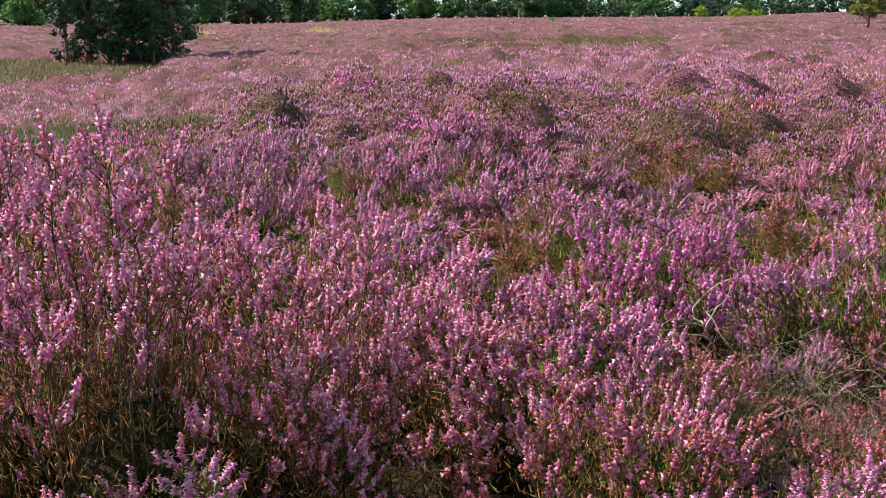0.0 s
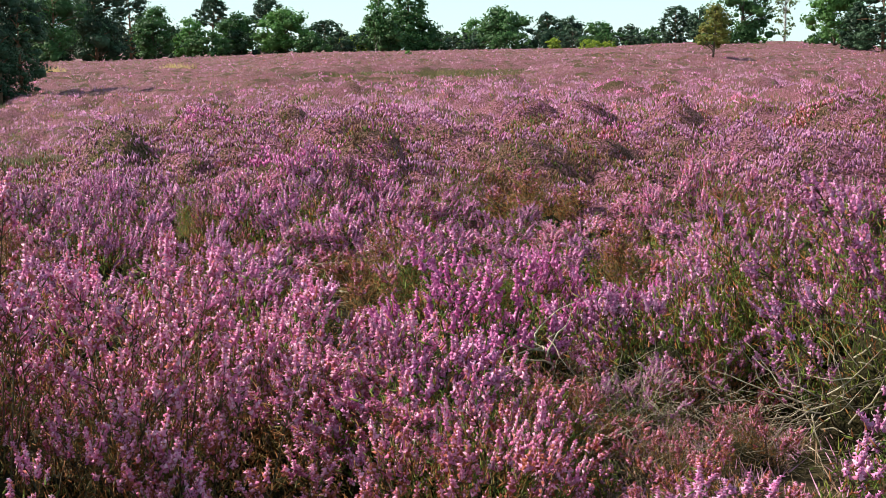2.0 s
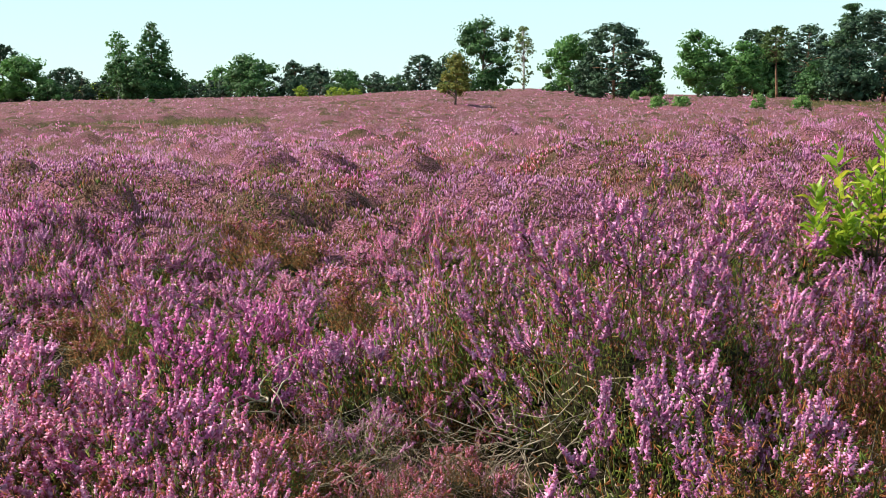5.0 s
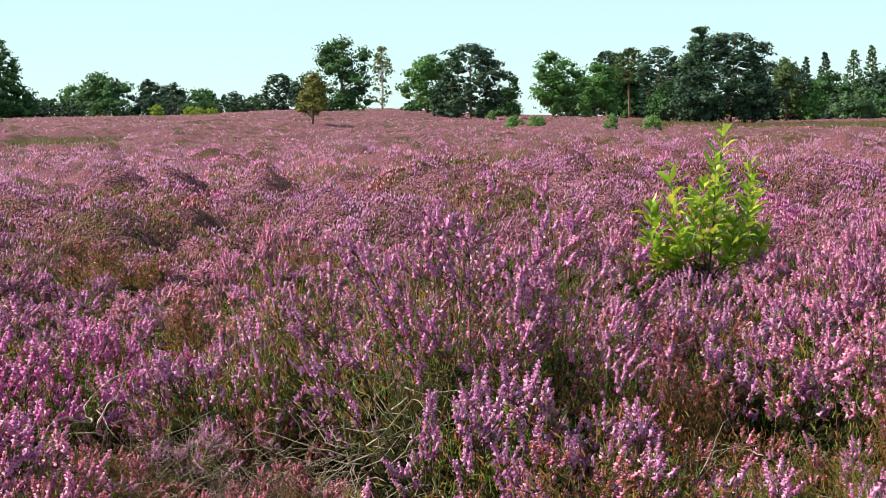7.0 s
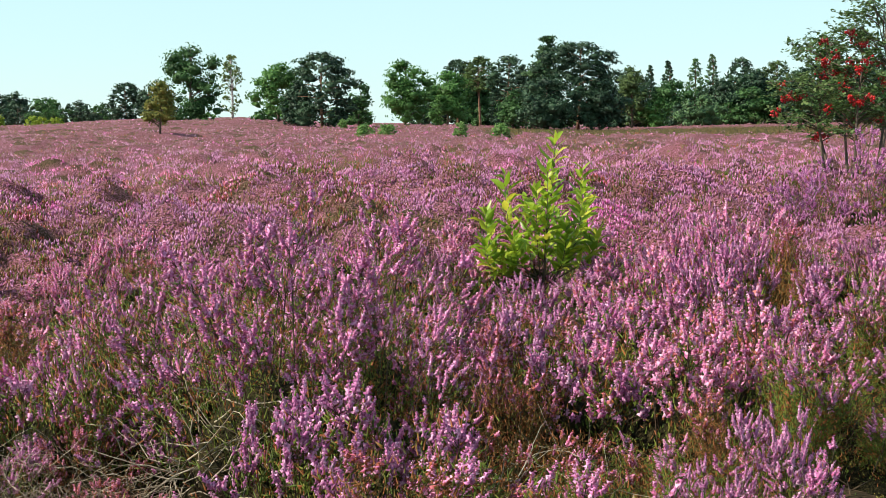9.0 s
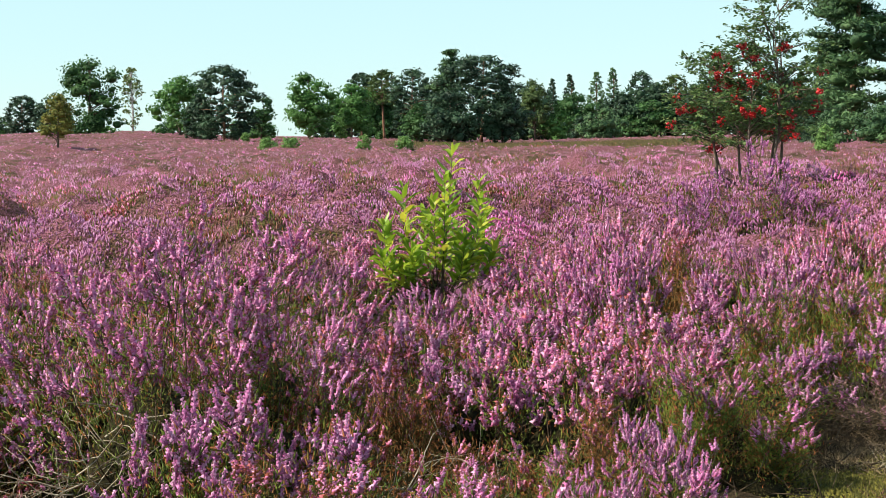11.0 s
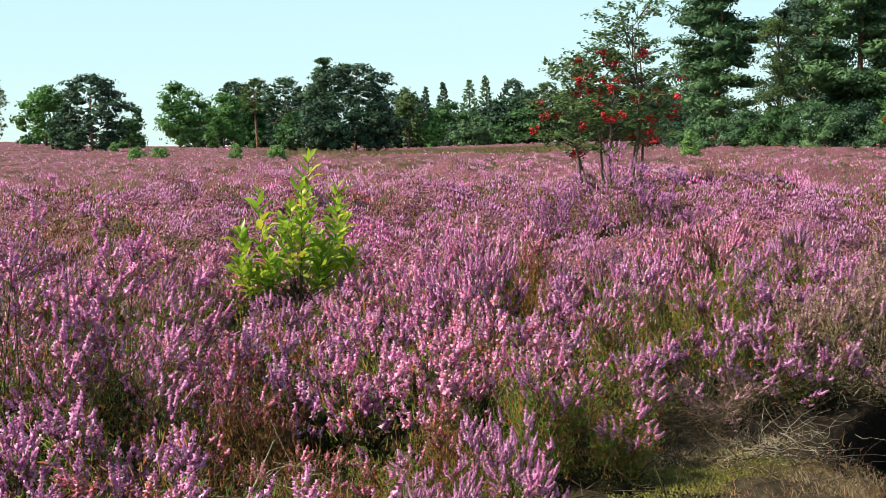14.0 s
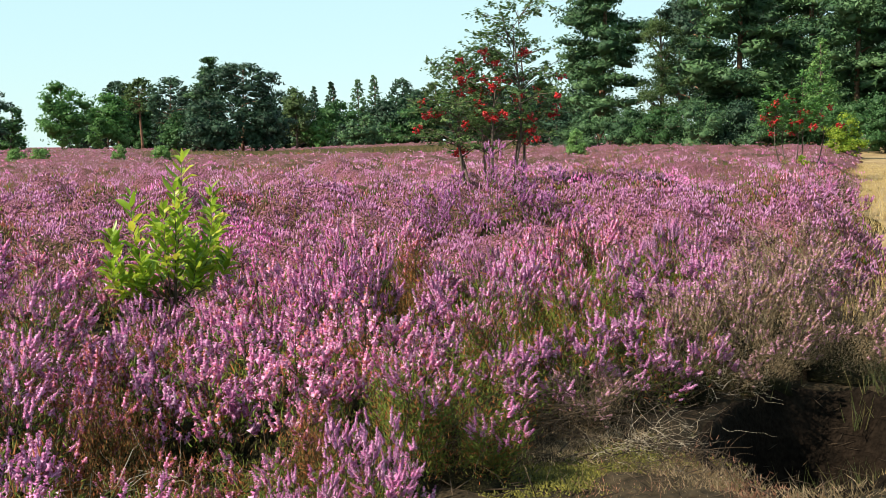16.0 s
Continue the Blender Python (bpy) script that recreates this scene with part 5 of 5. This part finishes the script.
# ---- rowans with red berries ----
def rowan(label, x, y, h, w, seed, stems, sprays, bunches, leaf=0.06, foliage=M_ROWANLEAF, bunch=1.0, bare_to=0.34):
    rng = np.random.default_rng(seed)
    z = float(lie(x, y))
    t = thing("rowan_shrub", label, "rowan", "rowans", Matrix.Translation((x, y, z)))
    crown = Soup()
    berry_at = []
    ends = []
    for s in range(stems):
        wood = Soup()
        a = 6.283 * s / stems + rng.uniform(-0.4, 0.4)
        foot = np.array([math.cos(a) * 0.12 * w, math.sin(a) * 0.12 * w, -0.05])
        reach = w * rng.uniform(0.08, 0.36)
        top = np.array([math.cos(a) * reach, math.sin(a) * reach, h * (rng.uniform(0.66, 0.92) if s else 1.0)])
        pts = [foot + (top - foot) * f + np.array([math.cos(a), math.sin(a), 0]) * 0.10 * w * math.sin(math.pi * f) + rng.normal(0, 0.015, 3) * h * 0.4 for f in np.linspace(0, 1, 7)]
        wood.tube(pts, np.linspace(0.022, 0.004, 7) * h / 2.4, 6)
        for k in range(sprays):
            f = rng.uniform(bare_to, 1.0)
            i = min(5, int(f * 6))
            p = pts[i] + (pts[i + 1] - pts[i]) * (f * 6 - i)
            b = rng.uniform(0, 6.283)
            ln = w * rng.uniform(0.18, 0.5) * (1.15 - 0.6 * f)
            e = p + np.array([math.cos(b) * ln, math.sin(b) * ln, ln * rng.uniform(0.1, 0.9)])
            m = (p + e) / 2 + (0, 0, 0.04)
            wood.tube([p, m, e], [0.006, 0.004, 0.002], 4)
            ends += [e, m, (m + e) / 2]
        part("stem", wood.mesh("stem", M_BARK, True), t)
    for e in ends:
        # one feathered leaf: leaflets in pairs along a midrib
        for q in range(3):
            b = rng.uniform(0, 6.283)
            d = np.array([math.cos(b), math.sin(b), rng.uniform(-0.5, 0.4)])
            d /= np.linalg.norm(d)
            side = np.cross(d, (0, 0, 1.0))
            L = leaf * 3.0 * rng.uniform(0.8, 1.2)
            P, R = [], []
            for i in range(5):
                for sg in (-1, 1):
                    P.append(e + d * L * (0.25 + 0.16 * i))
                    R.append(side * sg + d * 0.5 - np.array([0, 0, 0.25]))
            R = turned(np.cross(np.array(R), d) + rng.normal(0, 0.3, (10, 3)), rng.uniform(0, 6, 10))
            crown.many(*RHOMB, np.array(P) + rng.normal(0, 0.012, (10, 3)), R, leaf * rng.uniform(0.7, 1.2, 10))
    part("leaves", crown.mesh("leaves", foliage), t)
    pick = rng.permutation(len(ends))[:bunches]
    ico = bmesh.new()
    bmesh.ops.create_icosphere(ico, subdivisions=1, radius=1.0)
    V, F = np.array([v.co[:] for v in ico.verts]), np.array([[v.index for v in f.verts] for f in ico.faces])
    ico.free()
    for k in pick:
        if ends[k][2] > h * 0.86:
            continue
        n = rng.integers(16, 26)
        s = Soup()
        P = rng.normal(0, 1, (n, 3)) * (0.022, 0.022, 0.017)
        s.many(V, F, P * bunch, np.repeat(np.eye(3)[None], n, 0), np.full(n, 0.0115 * bunch))
        ob = part("bunch", s.mesh("bunch", M_BERRY, True), t, "bunch of red berries")
        ob.location = ends[k] - (0, 0, 0.04)
    return t


rowan("rowan shrub with red berry bunches and several bare stems", 10.63, 9.38, 2.3, 1.70, 5, 7, 24, 64, 0.045, bunch=1.2, bare_to=0.42)
rx, ry = at(60.0, 30.0)
rowan("young rowan with red berries before the pines", rx, ry, 2.25, 1.7, 9, 5, 14, 34, 0.075, M_LIGHT, 2.0, 0.62)


# ---- sapling ----
def sapling(x, y, h, w):
    rng = np.random.default_rng(12)
    t = thing("green_sapling", "bright green sapling with glossy pointed leaves in the heather", "sapling", m=Matrix.Translation((x, y, float(lie(x, y)))))
    shape = [(0.22, -0.05, 1.0), (-0.58, 0.1, 0.80), (0.74, 0.0, 0.82), (1.0, 0.2, 0.64), (-0.28, -0.3, 0.72), (0.48, -0.4, 0.74), (-0.86, 0.2, 0.60), (-0.08, 0.3, 0.64), (0.62, 0.4, 0.56), (-0.68, -0.3, 0.46), (0.12, -0.5, 0.52), (-1.0, 0.0, 0.44), (0.88, -0.2, 0.47), (-0.42, 0.2, 0.34), (0.30, -0.3, 0.40), (-0.15, -0.4, 0.86)]
    data = [mesh_np("leaf", LEAF[0] * (1, wd, bend), LEAF[1], M_SAPLEAF, True) for wd, bend in ((1.0, 1.0), (1.15, 2.0), (0.9, -0.6))]
    for k, (dx, dy, f) in enumerate(shape):
        wood = Soup()
        foot = np.array([0.0, 0.0, 0.0]) if k == 0 else np.array([dx * 0.1 * w, dy * 0.1 * w, h * (0.16 + 0.02 * (k % 5))])
        tip = np.array([dx * w * 0.5, dy * w * 0.5, h * f])
        mid = (foot + tip) / 2 + np.array([dx * w * 0.12, dy * w * 0.12, -0.03 * h]) * (k > 0)
        pts = [foot, (foot + mid) / 2, mid, (mid + tip) / 2 + np.array([dx, dy, 0]) * 0.02, tip]
        wood.tube(pts, np.array([1, 0.8, 0.6, 0.45, 0.25]) * (0.008 if k == 0 else 0.0045), 5)
        twig = part("stem" if k == 0 else "branch", wood.mesh("branch", M_BARK, True), t)
        n = 44 if k == 0 else 30
        for i in range(n):
            q = 0.30 + 0.70 * i / (n - 1)
            j = min(3, int(q * 4))
            p = pts[j] + (pts[j + 1] - pts[j]) * (q * 4 - j)
            if p[2] < h * 0.20:
                continue
            d = pts[j + 1] - pts[j]
            d /= np.linalg.norm(d)
            a = i * 2.4 + k
            o = np.array([math.cos(a), math.sin(a), 0.15])
            o = o - d * o.dot(d) * 0.6 + d * (1.1 if i > n - 6 else 0.75)
            o /= np.linalg.norm(o)
            nrm = np.cross(o, np.cross((0, 0, 1.0), o)) + rng.normal(0, 0.25, 3)
            nrm -= o * nrm.dot(o)
            nrm /= np.linalg.norm(nrm) + 1e-9
            R = np.stack([o, np.cross(nrm, o), nrm], 1)[None]
            s = rng.uniform(0.08, 0.135) * (0.75 if i > n - 4 else 1.0)
            ob = part("leaf", data[(i + k) % 3], twig)
            ob.matrix_basis = Matrix.Translation(p) @ Matrix(np.stack([o, np.cross(nrm, o), nrm], 1).tolist()).to_4x4() @ Matrix.Diagonal((s, s, s * rng.uniform(0.6, 1.8), 1))


sapling(4.375, 5.865, 1.0, 0.74)


# ---- dead wood, moss, grass and stones close by ----
def twigs(name, label, x, y, rx, ry, h, n, seed, thick=0.003, mat=None, long=0.3):
    rng = np.random.default_rng(seed)
    s = Soup()
    z = float(lie(x, y))
    for k in range(n):
        a, q = rng.uniform(0, 6.283), rng.random() ** 0.5
        p = np.array([math.cos(a) * rx * q, math.sin(a) * ry * q, h * rng.random() * (1 - 0.6 * q * q)])
        b = rng.uniform(0, 6.283)
        d = np.array([math.cos(b), math.sin(b), rng.uniform(-0.25, 0.5)])
        pts = [p]
        for i in range(7):
            d = d + rng.normal(0, 0.28, 3)
            d /= np.linalg.norm(d)
            p = p + d * long * rng.uniform(0.08, 0.17)
            p[2] = max(0.006, p[2])
            pts.append(p)
        s.tube(pts, np.linspace(1, 0.3, 8) * thick * rng.uniform(0.35, 1.1), 3)
    ob = new(name, s.mesh(name, mat or M_DEADTWIG, True))
    ob.location = (x, y, z)
    return tagged(ob, label, "dead wood", kind="stuff")


twigs("dead_brush", "tangle of grey dead heather twigs on the ground", 1.0, 3.52, 0.46, 0.40, 0.22, 520, 1, 0.0012, long=0.24)
twigs("dead_brush", "brown dead heather twigs between the bleached ones", 0.98, 3.5, 0.48, 0.44, 0.18, 420, 11, 0.0014, M_STEM, 0.2)
twigs("dead_brush", "pale bleached dead heather stems", 1.60, 3.32, 0.18, 0.2, 0.40, 70, 2, 0.0032, long=0.36)
twigs("dead_brush", "pale dead stick in the heather", 0.78, 3.75, 0.05, 0.05, 0.42, 7, 3, 0.0045)
twigs("dead_brush", "grey dead heather patch", 0.1, 6.1, 0.55, 0.22, 0.2, 160, 4, 0.003)
twigs("dead_brush", "dry brown heather twigs above the bare soil", 4.45, 2.80, 0.6, 0.16, 0.25, 240, 5, 0.0020, M_STEM)
twigs("dead_brush", "pale dead stems hanging over the soil bank", 5.05, 2.70, 0.16, 0.10, 0.20, 50, 6, 0.0013, long=0.2)
twigs("dead_brush", "brown dead twigs among the heather", 2.2, 2.6, 0.3, 0.3, 0.3, 140, 7, 0.0022)


twigs("dead_brush", "dry brown twigs over the bare soil beside moss", 4.25, 2.42, 0.25, 0.14, 0.14, 40, 8, 0.0016, long=0.22)
twigs("dead_brush", "brown dead twigs under the heather skirt", 3.85, 2.85, 0.45, 0.14, 0.2, 300, 9, 0.0020, M_STEM)


twigs("dead_brush", "brown dry stems and seed heads before the hollow", 3.98, 2.20, 0.18, 0.12, 0.10, 90, 12, 0.0018, M_STEM, 0.2)
twigs("dead_brush", "bleached dead stems on the bare soil", 4.02, 2.42, 0.16, 0.12, 0.08, 46, 13, 0.0011, long=0.2)
twigs("dead_brush", "brown heather litter behind the moss", 3.9, 2.78, 0.5, 0.14, 0.22, 260, 14, 0.0019, M_STEM, 0.2)


def tufts(name, label, pts, n, r, lo, hi, seed, mat, girth=0.0022, lean=0.35, category="grass"):
    rng = np.random.default_rng(seed)
    s = Soup()
    for x, y in pts:
        z = float(lie(x, y))
        P = np.concatenate([rng.normal(0, r, (n, 2)) + (x, y), np.full((n, 1), z)], 1)
        D = np.concatenate([rng.normal(0, lean, (n, 2)), np.ones((n, 1))], 1)
        L = rng.uniform(lo, hi, n)
        s.many(*SPIKE3, P, turned(D, rng.uniform(0, 6, n)), np.stack([np.full(n, girth), np.full(n, girth), L], 1))
    return tagged(new(name, s.mesh(name, mat)), label, category, kind="stuff")


rng = np.random.default_rng(33)
d = (PATH_B - PATH_A).normalized()
side = Vector((d.y, -d.x))
edge_pts = []
for k in range(1500):
    p = PATH_A + d * (rng.random() ** 1.6 * 38 - 0.5) + side * (rng.uniform(-0.3, 3.0))
    if p.x > 6.9:
        edge_pts.append((p.x, p.y))
tufts("dry_grass", "straw-coloured dry grass along the path", edge_pts, 18, 0.12, 0.06, 0.24, 3, M_DRYGRASS, 0.0036)
tufts("green_grass", "green grass tufts at the path edge", [(6.2 + 0.3 * rng.normal(), 2.5 + 0.15 * rng.normal()) for k in range(26)] + [(5.6 + 0.25 * rng.normal(), 2.15 + 0.15 * rng.normal()) for k in range(16)], 24, 0.06, 0.06, 0.2, 4, M_GRASS)
tufts("moss_patch", "yellow-green moss on bare soil", [(3.8 + 0.18 * rng.normal(), 2.46 + 0.11 * rng.normal()) for k in range(60)] + [(4.0 + 0.12 * rng.normal(), 2.18 + 0.08 * rng.normal()) for k in range(30)] + [(2.15 + 0.06 * rng.normal(), 2.95 + 0.05 * rng.normal()) for k in range(14)] + [(1.1 + 0.16 * rng.normal(), 2.85 + 0.12 * rng.normal()) for k in range(40)], 80, 0.05, 0.006, 0.018, 5, M_MOSS, 0.004, 0.8, "moss")
tufts("dry_sprigs", "low faded tan sprigs growing through dead brush", [(1.0 + 0.24 * rng.normal(), 3.5 + 0.22 * rng.normal()) for k in range(90)] + [(0.95 + 0.2 * rng.normal(), 2.95 + 0.12 * rng.normal()) for k in range(40)], 22, 0.035, 0.02, 0.09, 22, M_TAN, 0.0030, 0.6, "heather")
tufts("brown_sprigs", "brown dry seed heads beside the dark hollow", [(4.20 + 0.15 * rng.normal(), 1.75 + 0.05 * rng.normal()) for k in range(26)] + [(4.00 + 0.08 * rng.normal(), 2.10 + 0.07 * rng.normal()) for k in range(30)] + [(3.98 + 0.2 * rng.normal(), 2.72 + 0.08 * rng.normal()) for k in range(50)], 40, 0.05, 0.015, 0.06, 23, M_TWIG, 0.0020, 0.9, "heather")
tufts("dry_stalks", "short dry stalks and grass on the lip of the hollow", [(4.60 + 0.12 * rng.normal(), 1.76 + 0.05 * rng.normal()) for k in range(14)], 30, 0.06, 0.015, 0.06, 21, M_DRYGRASS, 0.0018, 0.5)
tufts("soil_crumbs", "short broken twigs and crumbs on the bare soil", [(3.92 + 0.18 * rng.normal(), 2.05 + 0.15 * rng.normal()) for k in range(240)], 16, 0.06, 0.006, 0.03, 22, M_BROWN, 0.0022, 0.9)
tufts("soil_crumbs", "pale dry twig ends scattered on the bare soil", [(3.92 + 0.18 * rng.normal(), 2.05 + 0.15 * rng.normal()) for k in range(100)], 8, 0.07, 0.006, 0.04, 23, M_TWIG, 0.0018, 0.9)


def grass_strip(label, mat, r0, r1, a0, a1, count, per, seed):
    rng = np.random.default_rng(seed)
    pts = []
    for k in range(count):
        a, r = rng.uniform(a0, a1), r0 + (r1 - r0) * rng.random()
        x, y = at(a, r)
        if rng.random() < float(grassy(x, y)):
            pts.append((x, y))
    g = 0.0011 * (r0 + r1) / 2 / 2
    tufts("grass_strip", label, pts, per, 0.016 * r0, 0.10 + 0.0008 * r0, 0.24 + 0.001 * r0, seed, mat, g, 0.45)


grass_strip("green grass strip in the hollow of the heath", M_GRASS, 11.0, 19, -23, -7, 1100, 24, 6)
grass_strip("olive grass in the far side of the hollow", M_OLIVE, 31, 47, -23, -10, 1300, 20, 7)
grass_strip("olive grass band between the heather", M_OLIVE, 38, 60, -4, 13, 1300, 18, 8)
grass_strip("tan grass fringe before the trees", M_OLIVE, 55, 126, 28, 52, 2600, 14, 9)


tufts("dry_grass", "pale dry grass clump on the far slope", [tuple(np.array(at(-10.4, 66)) + rng.normal(0, 0.4, 2)) for k in range(10)] + [tuple(np.array(at(-5.4, 70)) + rng.normal(0, 0.35, 2)) for k in range(8)], 30, 0.2, 0.35, 0.7, 15, M_DRYGRASS, 0.03)


def stone(x, y, r, seed):
    rng = np.random.default_rng(seed)
    b = bmesh.new()
    bmesh.ops.create_icosphere(b, subdivisions=2, radius=r)
    for v in b.verts:
        v.co = Vector((v.co.x * 1.5, v.co.y, v.co.z * 0.6)) * (1 + 0.18 * noise.noise(v.co * 9 / r * 0.12 + Vector((seed, 0, 0))))
    me = bpy.data.meshes.new("stone")
    b.to_mesh(me)
    b.free()
    me.materials.append(M_STONE)
    ob = new("stone", me)
    ob.matrix_basis = Matrix.Translation((x, y, float(lie(x, y)) + r * 0.3)) @ Euler((0, 0, seed)).to_matrix().to_4x4()
    return tagged(ob, "small pale stone on the bare soil", "stone", "stones")


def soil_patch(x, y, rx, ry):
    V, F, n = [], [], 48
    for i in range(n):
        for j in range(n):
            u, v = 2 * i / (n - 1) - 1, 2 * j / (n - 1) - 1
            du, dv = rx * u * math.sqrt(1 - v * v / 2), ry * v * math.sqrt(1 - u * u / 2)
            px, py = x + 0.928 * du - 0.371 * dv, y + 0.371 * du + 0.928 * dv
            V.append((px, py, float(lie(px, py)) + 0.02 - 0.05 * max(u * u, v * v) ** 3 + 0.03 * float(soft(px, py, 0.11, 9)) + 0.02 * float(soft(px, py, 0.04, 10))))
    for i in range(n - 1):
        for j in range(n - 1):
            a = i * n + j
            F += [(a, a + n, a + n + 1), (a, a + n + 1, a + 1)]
    tagged(new("ground_peat", mesh_np("ground_peat", V, F, M_PEATSHADE, True)), "bare peat in a hollow by the path, coloured darker for its shade", "soil", kind="structure")


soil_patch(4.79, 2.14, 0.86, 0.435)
stone(4.50, 1.78, 0.032, 1)
stone(3.99, 2.20, 0.015, 2)
stone(3.95, 2.10, 0.013, 3)
